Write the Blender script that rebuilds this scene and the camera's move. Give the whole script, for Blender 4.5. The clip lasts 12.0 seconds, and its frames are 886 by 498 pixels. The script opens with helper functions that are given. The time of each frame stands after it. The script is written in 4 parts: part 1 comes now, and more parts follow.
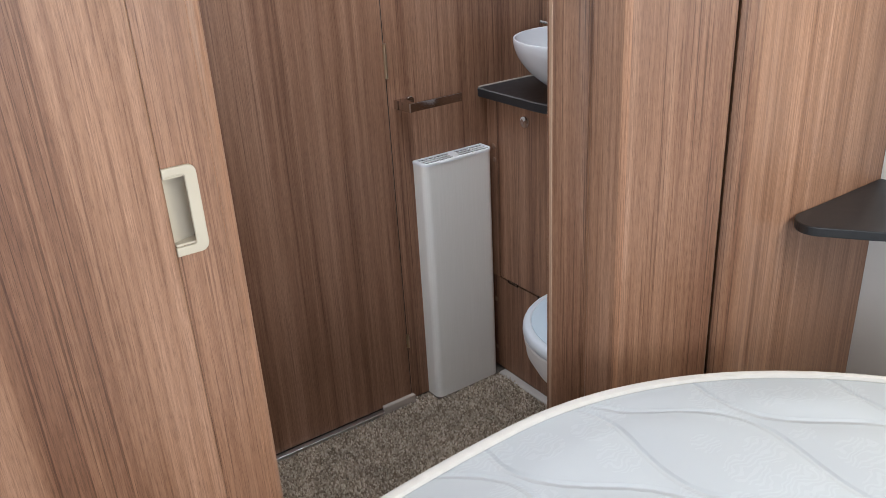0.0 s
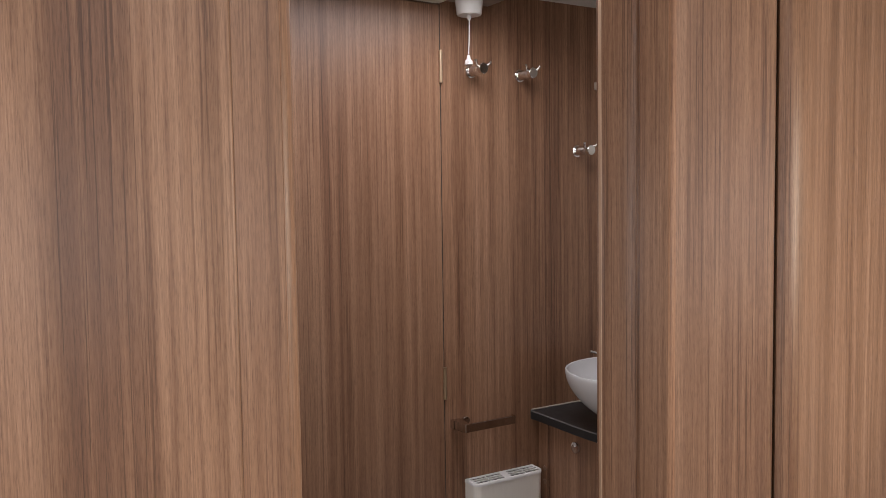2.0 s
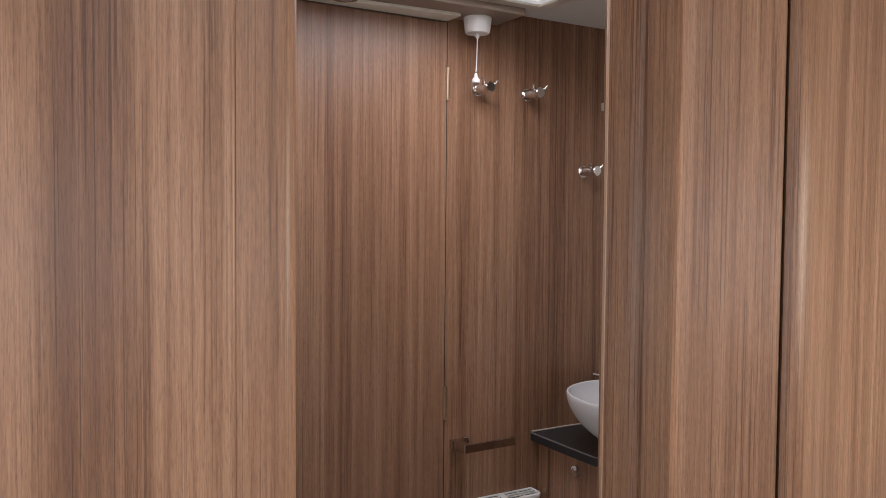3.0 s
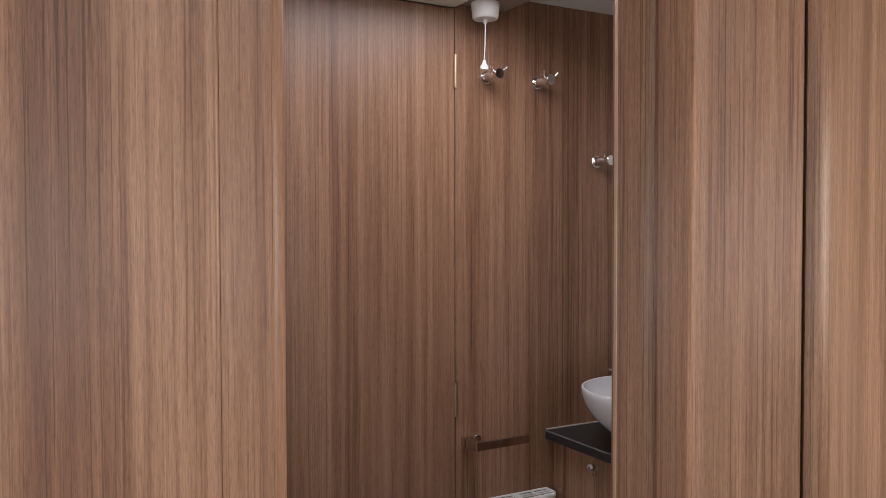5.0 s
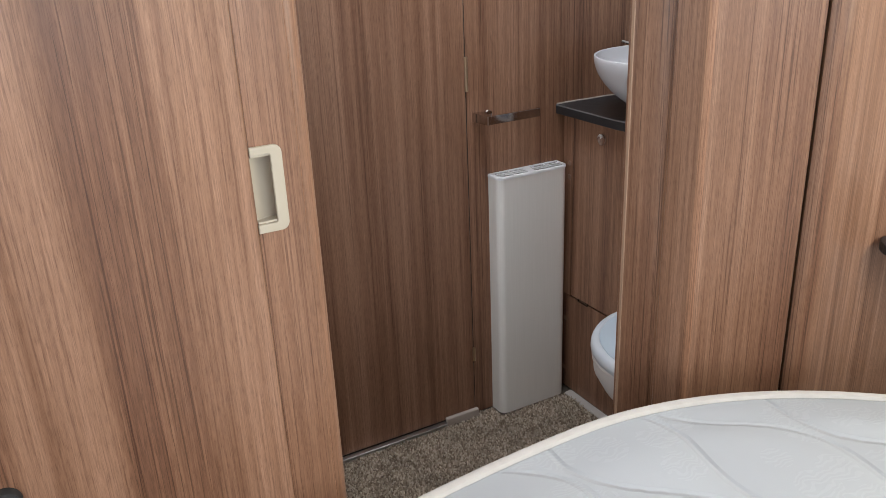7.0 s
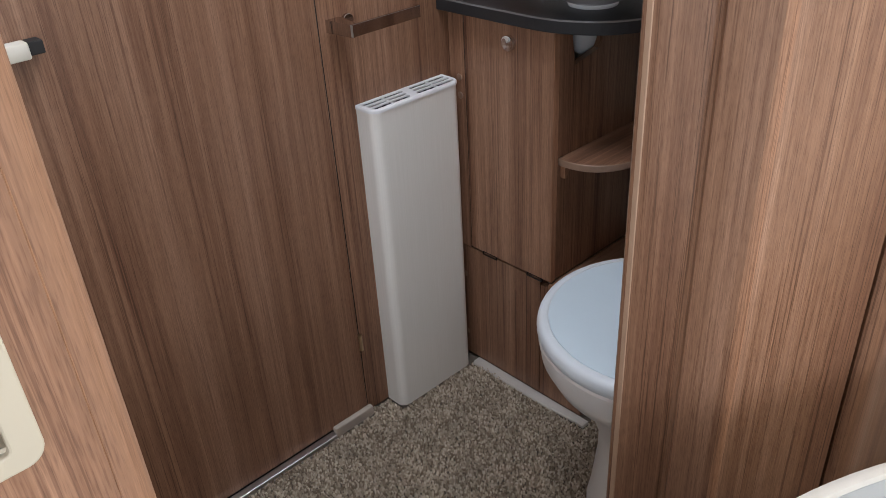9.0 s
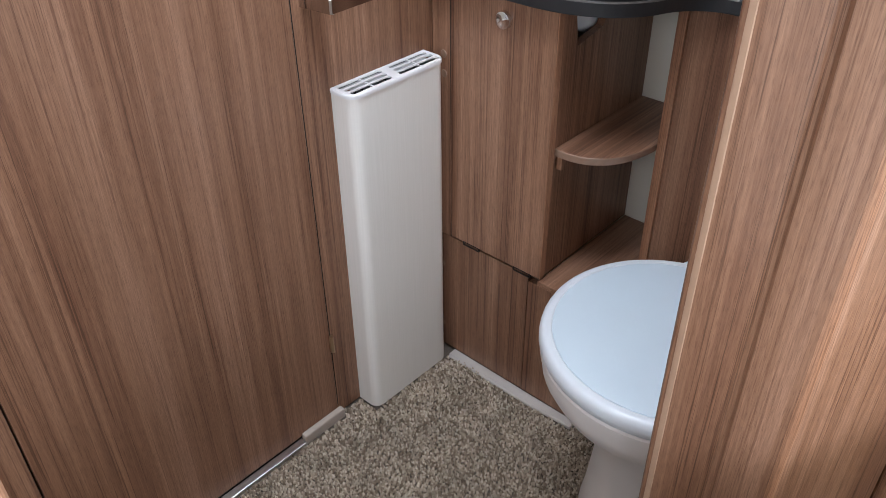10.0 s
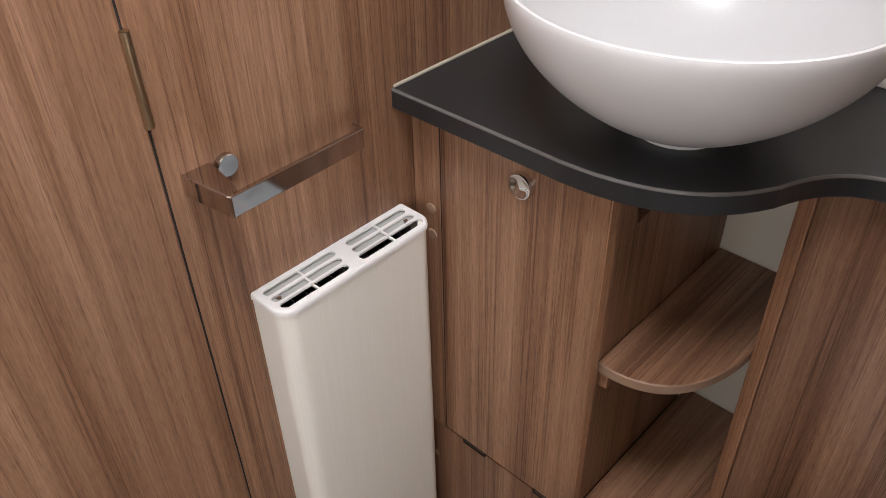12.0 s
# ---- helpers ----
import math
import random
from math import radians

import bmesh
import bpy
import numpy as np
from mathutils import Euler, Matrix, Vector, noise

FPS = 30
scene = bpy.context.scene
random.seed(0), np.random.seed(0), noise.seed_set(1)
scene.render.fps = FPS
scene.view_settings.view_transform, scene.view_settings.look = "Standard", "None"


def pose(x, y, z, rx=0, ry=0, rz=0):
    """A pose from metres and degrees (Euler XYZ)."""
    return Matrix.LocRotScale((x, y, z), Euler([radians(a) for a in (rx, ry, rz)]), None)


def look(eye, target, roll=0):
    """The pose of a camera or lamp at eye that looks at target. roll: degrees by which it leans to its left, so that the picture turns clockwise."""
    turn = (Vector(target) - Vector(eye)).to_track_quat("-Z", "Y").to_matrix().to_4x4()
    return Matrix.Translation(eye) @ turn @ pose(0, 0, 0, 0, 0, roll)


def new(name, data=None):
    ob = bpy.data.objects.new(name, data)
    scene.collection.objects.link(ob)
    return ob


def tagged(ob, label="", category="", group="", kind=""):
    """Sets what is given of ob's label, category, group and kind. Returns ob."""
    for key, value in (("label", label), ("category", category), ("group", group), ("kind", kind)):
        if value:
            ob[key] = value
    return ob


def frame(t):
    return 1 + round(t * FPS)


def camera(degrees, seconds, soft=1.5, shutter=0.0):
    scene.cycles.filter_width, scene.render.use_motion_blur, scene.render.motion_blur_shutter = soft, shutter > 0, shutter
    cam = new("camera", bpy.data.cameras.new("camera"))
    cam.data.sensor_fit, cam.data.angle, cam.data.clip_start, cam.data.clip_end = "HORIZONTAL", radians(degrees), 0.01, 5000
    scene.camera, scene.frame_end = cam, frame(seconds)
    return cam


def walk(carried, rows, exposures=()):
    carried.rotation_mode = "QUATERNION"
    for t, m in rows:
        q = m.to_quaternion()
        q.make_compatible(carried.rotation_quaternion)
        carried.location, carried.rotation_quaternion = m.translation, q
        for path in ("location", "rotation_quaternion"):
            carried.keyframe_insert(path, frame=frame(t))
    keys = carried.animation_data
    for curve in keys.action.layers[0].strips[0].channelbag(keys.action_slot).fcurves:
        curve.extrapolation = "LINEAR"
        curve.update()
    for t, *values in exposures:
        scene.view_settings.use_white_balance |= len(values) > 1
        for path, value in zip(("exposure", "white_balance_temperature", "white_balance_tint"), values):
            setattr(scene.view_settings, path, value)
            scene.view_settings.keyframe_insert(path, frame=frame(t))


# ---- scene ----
cam = camera(57.8, 12.0, soft=0.8)
PATH = [
    (0, (0.735, 0.707, 1.36), (1.739, 2.23, 0.54), -3.3),
    (0.5, (0.695, 0.661, 1.404), (1.716, 2.266, 0.784), -1.7),
    (1, (0.671, 0.631, 1.448), (1.678, 2.295, 0.98), -1.3),
    (1.5, (0.668, 0.624, 1.46), (1.68, 2.326, 1.174), -1.7),
    (2, (0.672, 0.632, 1.463), (1.686, 2.351, 1.339), -0.8),
    (2.5, (0.67, 0.638, 1.468), (1.682, 2.362, 1.402), 0.3),
    (3, (0.681, 0.643, 1.465), (1.688, 2.369, 1.383), 0.5),
    (3.2, (0.683, 0.648, 1.471), (1.681, 2.379, 1.371), 0.5),
    (4.8, (0.736, 0.677, 1.441), (1.704, 2.427, 1.398), -0.0),
    (5, (0.732, 0.675, 1.416), (1.695, 2.427, 1.36), -0.1),
    (5.5, (0.717, 0.676, 1.404), (1.674, 2.429, 1.296), -0.2),
    (6, (0.711, 0.656, 1.381), (1.668, 2.394, 1.13), -1.0),
    (6.5, (0.713, 0.658, 1.347), (1.645, 2.366, 0.884), -2.1),
    (7, (0.714, 0.681, 1.32), (1.588, 2.32, 0.579), -2.5),
    (7.2, (0.728, 0.715, 1.308), (1.575, 2.326, 0.478), -2.8),
    (8.8, (0.908, 1.177, 1.26), (2.002, 2.502, 0.238), -4.4),
    (9, (0.939, 1.254, 1.245), (2.085, 2.533, 0.22), -3.5),
    (9.5, (1.025, 1.46, 1.267), (2.232, 2.621, 0.173), -1.8),
    (10, (1.007, 1.452, 1.264), (2.203, 2.556, 0.102), -0.6),
    (10.5, (1.146, 1.492, 1.246), (2.336, 2.588, 0.07), -1.6),
    (11, (1.365, 1.62, 1.251), (2.523, 2.7, 0.029), -2.1),
    (11.5, (1.37, 1.663, 1.259), (2.519, 2.74, 0.026), -2.2),
    (12, (1.462, 1.824, 1.268), (2.599, 2.92, 0.041), -1.4),
]
EXPOSURES = [(0.0, 0.0, 5700, 10), (1.0, -0.14, 5900, 12), (1.5, -0.34, 6300, 14), (2.0, -0.72, 6500, 16), (2.5, -0.66, 6420, 17), (5.0, -0.68, 6320, 17), (5.5, -0.70, 6300, 17), (6.0, -0.62, 6250, 14), (6.5, -0.08, 5950, 12), (7.2, -0.2, 5900, 11), (9.0, -0.02, 5800, 11), (9.5, 0.62, 5450, 10), (10.0, 0.56, 5650, 11), (10.5, 0.48, 5800, 12), (11.0, 0.48, 6100, 12), (12.0, 0.46, 6450, 13)]
walk(cam, [(t, look(eye, target, roll)) for t, eye, target, roll in PATH], EXPOSURES)

# ---------- world and light ----------
world = bpy.data.worlds.new("world")
scene.world = world
world.use_nodes = True
wn = world.node_tree
sky = wn.nodes.new("ShaderNodeTexSky")
sky.sky_type, sky.sun_disc = "NISHITA", False
sky.sun_elevation, sky.sun_rotation = radians(42), radians(200)
wn.nodes["Background"].inputs["Strength"].default_value = 0.10
wn.links.new(sky.outputs[0], wn.nodes["Background"].inputs["Color"])


def area(name, m, sx, sy, watts, colour, spread=180):
    data = bpy.data.lights.new(name, "AREA")
    data.shape, data.size, data.size_y, data.energy, data.color = "RECTANGLE", sx, sy, watts, colour
    data.spread = radians(spread)
    ob = new(name, data)
    ob.matrix_world = m
    return ob


# daylight at the rooflight and at windows assumed out of view
area("window_light_west", look((0.13, 0.35, 1.30), (2.0, 0.5, 1.0)), 0.90, 0.50, 14.0, (1.0, 0.985, 0.96))
area("window_light_south", look((1.25, -0.87, 1.35), (1.25, 1.0, 1.15)), 1.10, 0.55, 15.0, (0.98, 0.985, 1.0))
area("window_light_east", look((2.315, 0.42, 1.40), (1.35, 0.75, 1.10)), 0.85, 0.50, 23.0, (1.0, 0.92, 0.75))
# unseen washroom window; lamp added to light the niche and basin
area("assumed_window_light_washroom", look((0.13, 2.13, 1.31), (2.2, 2.13, 0.95)), 0.48, 0.54, 4.5, (1.0, 0.985, 0.95))
area("rooflight_glow", look((1.592, 2.0025, 1.9925), (1.592, 2.0025, 0.0)), 0.44, 0.44, 7.6, (0.98, 0.985, 1.0), 160)
# lamp of an unseen rooflight, added to brighten the low bedroom panels
area("assumed_bedroom_rooflight_glow", look((1.25, 0.70, 1.9925), (1.25, 0.70, 0.0)), 0.36, 0.36, 2.5, (0.98, 0.985, 1.0))

# ---------- materials ----------


class Nodes:
    """A short way to wire one material."""

    own = False  # whether each object shifts the pattern by a random way of its own

    def __init__(self, name, rough=0.5, metal=0.0, colour=(0.8, 0.8, 0.8), spec=0.5):
        self.mat = bpy.data.materials.new(name)
        self.mat.use_nodes = True
        self.tree = self.mat.node_tree
        self.bsdf = self.tree.nodes["Principled BSDF"]
        self.put("Roughness", rough).put("Metallic", metal).put("Base Color", (*colour, 1)).put("Specular IOR Level", spec)

    def put(self, socket, value):
        if isinstance(value, (int, float, tuple)):
            self.bsdf.inputs[socket].default_value = value
        else:
            self.tree.links.new(value, self.bsdf.inputs[socket])
        return self

    def node(self, kind, **sockets):
        n = self.tree.nodes.new(kind)
        for key, value in sockets.items():
            key = key.replace("_", " ")
            if isinstance(value, (int, float, tuple)):
                n.inputs[key].default_value = value
            else:
                self.tree.links.new(value, n.inputs[key])
        return n

    def place(self, scale):
        geo = self.node("ShaderNodeNewGeometry")
        if self.own:
            shift = self.tree.nodes.new("ShaderNodeVectorMath")
            shift.operation = "MULTIPLY_ADD"
            self.tree.links.new(self.node("ShaderNodeObjectInfo").outputs["Random"], shift.inputs[0])
            shift.inputs[1].default_value = (7.3, 5.1, 3.7)
            self.tree.links.new(geo.outputs["Position"], shift.inputs[2])
            return self.node("ShaderNodeMapping", Vector=shift.outputs[0], Scale=scale).outputs[0]
        return self.node("ShaderNodeMapping", Vector=geo.outputs["Position"], Scale=scale).outputs[0]

    def noise(self, scale, size=1.0, detail=3.0, rough=0.55, warp=0.0):
        return self.node("ShaderNodeTexNoise", Vector=self.place(scale), Scale=size, Detail=detail, Roughness=rough, Distortion=warp).outputs["Fac"]

    def math(self, op, a, b=0.0):
        n = self.tree.nodes.new("ShaderNodeMath")
        n.operation = op
        for i, value in enumerate((a, b)):
            if isinstance(value, (int, float)):
                n.inputs[i].default_value = value
            else:
                self.tree.links.new(value, n.inputs[i])
        return n.outputs[0]

    def ramp(self, fac, stops):
        n = self.node("ShaderNodeValToRGB", Fac=fac)
        while len(n.color_ramp.elements) < len(stops):
            n.color_ramp.elements.new(0.5)
        for e, (p, c) in zip(n.color_ramp.elements, stops):
            e.position, e.color = p, (*c, 1)
        return n.outputs[0]

    def mix(self, mode, fac, a, b):
        n = self.tree.nodes.new("ShaderNodeMix")
        n.data_type, n.blend_type = "RGBA", mode
        for i, value in ((0, fac), (6, a), (7, b)):
            if isinstance(value, (int, float)):
                n.inputs[i].default_value = value
            elif isinstance(value, tuple):
                n.inputs[i].default_value = (*value, 1)
            else:
                self.tree.links.new(value, n.inputs[i])
        return n.outputs[2]

    def bump(self, height, strength, distance):
        n = self.node("ShaderNodeBump", Height=height, Strength=strength, Distance=distance)
        return self.put("Normal", n.outputs[0])


def wood(name, along="z", tone=(1.0, 1.0, 1.0), rough=0.36):
    """Walnut-coloured laminate whose fine grain runs along one axis."""
    w = Nodes(name, rough=rough, spec=0.46)

    def s(across, length):
        return tuple(length if axis == along else across for axis in "xyz")

    w.own = True
    bands = w.noise(s(15.0, 0.30), detail=2.0, rough=0.5, warp=0.6)
    mid = w.noise(s(60.0, 0.5), detail=4.0, rough=0.62, warp=0.4)
    fine = w.noise(s(430.0, 9.0), detail=2.0, rough=0.6)
    hair = w.noise(s(900.0, 60.0), detail=2.0, rough=0.65)
    vein = w.noise(s(300.0, 1.8), detail=3.0, rough=0.65, warp=0.3)
    fac = w.math("ADD", w.math("MULTIPLY", bands, 0.50), w.math("MULTIPLY", mid, 0.50))
    base = w.ramp(fac, [(0.37, (0.160, 0.078, 0.044)), (0.45, (0.212, 0.109, 0.061)), (0.53, (0.258, 0.139, 0.081)), (0.62, (0.318, 0.180, 0.111))])
    streak = w.ramp(fine, [(0.30, (0.58, 0.52, 0.49)), (0.45, (0.94, 0.93, 0.92)), (0.55, (1.06, 1.07, 1.08)), (0.70, (1.38, 1.43, 1.47))])
    c = w.mix("MULTIPLY", 0.44, base, streak)
    dark = w.ramp(hair, [(0.32, (0.50, 0.45, 0.43)), (0.46, (0.96, 0.96, 0.96)), (0.56, (1.05, 1.05, 1.05)), (0.70, (1.30, 1.34, 1.37))])
    c = w.mix("MULTIPLY", 0.50, c, dark)
    # dark veins gather where the broad bands are dark
    where = w.node("ShaderNodeMapRange", Value=bands, From_Min=0.38, From_Max=0.54, To_Min=0.80, To_Max=0.40).outputs[0]
    c = w.mix("MULTIPLY", where, c, w.ramp(vein, [(0.39, (0.42, 0.35, 0.32)), (0.45, (1.0, 1.0, 1.0))]))
    cluster = w.noise(s(46.0, 0.9), detail=5.0, rough=0.72, warp=1.0)
    c = w.mix("MULTIPLY", 0.42, c, w.ramp(cluster, [(0.34, (0.55, 0.48, 0.45)), (0.43, (1.0, 1.0, 1.0)), (0.60, (1.08, 1.09, 1.10))]))
    # a slow drift of tone over each board
    drift = w.noise(s(4.0, 0.9), detail=2.0)
    c = w.mix("MULTIPLY", 1.0, c, w.ramp(drift, [(0.32, (0.88, 0.87, 0.87)), (0.68, (1.10, 1.11, 1.12))]))
    c = w.mix("MULTIPLY", 1.0, c, tone)
    w.put("Base Color", c)
    w.put("Roughness", w.node("ShaderNodeMapRange", Value=fine, To_Min=rough - 0.07, To_Max=rough + 0.10).outputs[0])
    w.bump(w.math("ADD", fine, w.math("MULTIPLY", hair, 0.6)), 0.18, 0.0006)
    return w.mat


def paint(name, colour, rough=0.4, metal=0.0, vary=0.05, size=9.0, relief=0.0, fine=240.0, spec=0.5):
    """A plain moulded or painted surface with faint unevenness at two sizes."""
    p = Nodes(name, rough=rough, metal=metal, colour=colour, spec=spec)
    soft = p.noise((size, size, size), detail=4.0)
    low = tuple(v * (1 - vary) for v in colour)
    p.put("Base Color", p.ramp(soft, [(0.30, low), (0.70, colour)]))
    grit = p.noise((fine, fine, fine), detail=2.0)
    p.put("Roughness", p.node("ShaderNodeMapRange", Value=soft, To_Min=max(rough - 0.05, 0.02), To_Max=rough + 0.06).outputs[0])
    if relief:
        p.bump(grit, relief, 0.0006)
    return p.mat


WOOD = wood("walnut_laminate_upright")
WOOD_X = wood("walnut_laminate_lengthwise", along="x", tone=(1.04, 1.04, 1.04))
# paler walnut for pale edges and for highlights painted on rounded edges
WOOD_EDGE = wood("walnut_edge_and_highlight", tone=(1.34, 1.30, 1.24), rough=0.36)
GROOVE = paint("dark_joint", (0.020, 0.014, 0.011), rough=0.8)
COUNTER = paint("charcoal_laminate", (0.021, 0.022, 0.0235), rough=0.40, vary=0.15, size=40.0, relief=0.12, fine=900.0, spec=0.5)
EDGE_HIGHLIGHT = paint("pale_grey_edge_highlight", (0.12, 0.117, 0.113), rough=0.35, vary=0.15, size=30.0)
ENAMEL = Nodes("cream_enamel", rough=0.42)
_v = ENAMEL.noise((420.0, 420.0, 6.0), detail=2.0)
ENAMEL.put("Base Color", ENAMEL.ramp(_v, [(0.30, (0.765, 0.738, 0.672)), (0.70, (0.800, 0.772, 0.708))]))
ENAMEL.bump(_v, 0.08, 0.0004)
ENAMEL = ENAMEL.mat
GRILLE = paint("white_moulded_plastic", (0.78, 0.775, 0.765), rough=0.38, vary=0.04)
DARK = paint("dark_inside", (0.018, 0.017, 0.016), rough=0.7)
FIN = paint("aluminium_fins", (0.55, 0.55, 0.55), rough=0.4, metal=1.0)
PORCELAIN = paint("white_gloss_basin", (0.63, 0.635, 0.64), rough=0.22, vary=0.02)
SEAT = paint("pale_toilet_plastic", (0.508, 0.590, 0.635), rough=0.44, vary=0.03)
LIDRIM = paint("white_lid_plastic", (0.60, 0.635, 0.655), rough=0.34, vary=0.03)
BOWL = paint("white_toilet_plastic", (0.72, 0.70, 0.67), rough=0.33, vary=0.04)
CHROME = paint("polished_chrome", (0.78, 0.77, 0.76), rough=0.09, metal=1.0, vary=0.08)
SATIN = paint("dark_chrome", (0.60, 0.57, 0.55), rough=0.07, metal=1.0, vary=0.12)
BRASS = paint("dull_brass", (0.60, 0.47, 0.31), rough=0.30, metal=1.0, vary=0.15)
HANDLE = paint("cream_plastic", (0.46, 0.405, 0.310), rough=0.42, vary=0.05)
CREAM = paint("cream_wallboard", (0.70, 0.66, 0.56), rough=0.6, vary=0.05, relief=0.1)
WHITEWALL = paint("offwhite_wallboard", (0.72, 0.70, 0.65), rough=0.6, vary=0.04, relief=0.1)
CEILING = paint("pale_ceiling_board", (0.66, 0.64, 0.60), rough=0.6, vary=0.04)
TAUPE = paint("taupe_soffit", (0.30, 0.235, 0.185), rough=0.5, vary=0.08)
BEIGE = paint("beige_trim", (0.44, 0.375, 0.31), rough=0.45, vary=0.05)
FRAME = paint("ivory_plastic", (0.66, 0.62, 0.55), rough=0.4, vary=0.04)
ALU = paint("worn_aluminium", (0.62, 0.60, 0.57), rough=0.35, metal=1.0, vary=0.15, size=30.0)
VINYL = paint("pale_floor_strip", (0.50, 0.46, 0.41), rough=0.5, vary=0.12, size=25.0)
WHITE = paint("white_plastic", (0.76, 0.75, 0.73), rough=0.35, vary=0.03)
BAFFLE = paint("pale_grey_sheet", (0.46, 0.46, 0.455), rough=0.45, vary=0.08)
PALE = paint("pale_brown_edge_band", (0.40, 0.262, 0.172), rough=0.36, vary=0.10, size=35.0)
LIPPING = paint("brown_edge_lipping", (0.29, 0.185, 0.122), rough=0.4, vary=0.2, size=45.0)
GREY = paint("grey_plastic", (0.34, 0.36, 0.38), rough=0.45, vary=0.05)
PIPING = paint("cream_piping", (0.50, 0.470, 0.425), rough=0.8, vary=0.08, size=60.0, relief=0.3, fine=700.0)
THIN = Nodes("thin_white_plastic", rough=0.45, colour=(0.78, 0.78, 0.77))
_lit = THIN.node("ShaderNodeBsdfTranslucent", Color=(0.80, 0.80, 0.79, 1.0))
_two = THIN.node("ShaderNodeMixShader", Fac=0.45)
THIN.tree.links.new(THIN.bsdf.outputs[0], _two.inputs[1])
THIN.tree.links.new(_lit.outputs[0], _two.inputs[2])
THIN.tree.links.new(_two.outputs[0], THIN.tree.nodes["Material Output"].inputs["Surface"])
THIN = THIN.mat
GLOW = Nodes("frosted_rooflight", rough=0.5, colour=(0.85, 0.86, 0.87))
GLOW.put("Emission Color", (0.95, 0.97, 1.0, 1)).put("Emission Strength", 3.0)
GLOW = GLOW.mat

_t = Nodes("quilted_ticking", rough=0.85, colour=(0.6, 0.6, 0.6), spec=0.25)
_weave = _t.noise((900.0, 900.0, 900.0), detail=1.0)
_xyz = _t.node("ShaderNodeSeparateXYZ", Vector=_t.place((1.0, 1.0, 1.0)))
_px, _py = _xyz.outputs["X"], _xyz.outputs["Y"]
_u = _t.math("ADD", _t.math("MULTIPLY", _px, 0.95 / 0.098), _t.math("MULTIPLY", _py, 0.31 / 0.098))
_vv = _t.math("SUBTRACT", _t.math("MULTIPLY", _py, 0.95 * 6.2832 / 0.40), _t.math("MULTIPLY", _px, 0.31 * 6.2832 / 0.40))
_sw = _t.math("MULTIPLY", _t.math("SINE", _vv), 0.40)
_even = _t.math("PINGPONG", _t.math("SUBTRACT", _u, _sw), 1.0)
_odd = _t.math("PINGPONG", _t.math("SUBTRACT", _t.math("ADD", _u, _sw), 1.0), 1.0)
_stitch = _t.node("ShaderNodeMapRange", Value=_t.math("MINIMUM", _even, _odd), From_Min=0.010, From_Max=0.075, To_Min=0.0, To_Max=1.0)
_cell = _t.node("ShaderNodeTexVoronoi", Vector=_t.place((13.0, 13.0, 13.0)), Scale=1.0)
_swirl = _t.node("ShaderNodeTexWave", Vector=_t.place((26.0, 26.0, 26.0)), Scale=1.6, Distortion=14.0, Detail=1.0)
_swirl.wave_type = "RINGS"
_fl = _t.math("MULTIPLY", _t.math("LESS_THAN", _cell.outputs["Distance"], 0.45), _t.math("GREATER_THAN", _swirl.outputs["Fac"], 0.62))
_t.put("Base Color", _t.mix("MIX", _fl, (0.400, 0.416, 0.422), (0.418, 0.434, 0.440)))
_h = _t.math("ADD", _t.math("MULTIPLY", _weave, 0.06), _t.math("MULTIPLY", _fl, 0.06))
_t.bump(_t.math("ADD", _h, _t.math("MULTIPLY", _stitch.outputs[0], 1.0)), 0.75, 0.0035)
TICKING = _t.mat

_c = Nodes("looped_carpet_pile", rough=0.95, spec=0.1)
_g = _c.node("ShaderNodeNewGeometry")
_patch = _c.noise((14.0, 14.0, 14.0), detail=3.0)
_tuft = _c.ramp(_g.outputs["Random Per Island"], [(0.0, (0.215, 0.166, 0.118)), (0.35, (0.37, 0.298, 0.220)), (0.70, (0.52, 0.436, 0.333)), (1.0, (0.69, 0.605, 0.48))])
_c.put("Base Color", _c.mix("MULTIPLY", 1.0, _tuft, _c.ramp(_patch, [(0.35, (0.82, 0.82, 0.82)), (0.65, (1.08, 1.08, 1.08))])))
PILE = _c.mat
BACKING = paint("carpet_backing", (0.125, 0.100, 0.075), rough=0.95, vary=0.3, size=180.0)

# ---------- building helpers ----------


def thing(name, at, label="", category="", group="", kind=""):
    root = new(name)
    root.empty_display_size = 0.05
    root.location = at
    return tagged(root, label, category, group, kind)


def part(name, bm, material, parent=None, label="", smooth=False, kind=""):
    """Links a bmesh, drawn in world places, as one mesh object, alone or under a thing or part."""
    data = bpy.data.meshes.new(name)
    if parent:
        root = parent if parent.parent is None else parent.parent
        bmesh.ops.translate(bm, verts=bm.verts, vec=-Vector(root.location))
    bm.normal_update()
    if smooth:
        for f in bm.faces:
            f.smooth = True
    bm.to_mesh(data)
    bm.free()
    if smooth:
        data.set_sharp_from_angle(angle=radians(38))
    data.materials.append(material)
    ob = new(name, data)
    if parent:
        ob.parent = parent
    return tagged(ob, label, kind=kind)


def box(bm, x0, y0, z0, x1, y1, z1, bevel=0.0, segs=2):
    verts = bmesh.ops.create_cube(bm, size=1.0)["verts"]
    bmesh.ops.scale(bm, vec=(x1 - x0, y1 - y0, z1 - z0), verts=verts)
    bmesh.ops.translate(bm, vec=((x0 + x1) / 2, (y0 + y1) / 2, (z0 + z1) / 2), verts=verts)
    if bevel:
        edges = list({e for v in verts for e in v.link_edges})
        bmesh.ops.bevel(bm, geom=edges, offset=bevel, segments=segs, affect="EDGES", profile=0.5)
    return bm


def cube(*sizes, bevel=0.0, segs=2):
    return box(bmesh.new(), *sizes, bevel=bevel, segs=segs)


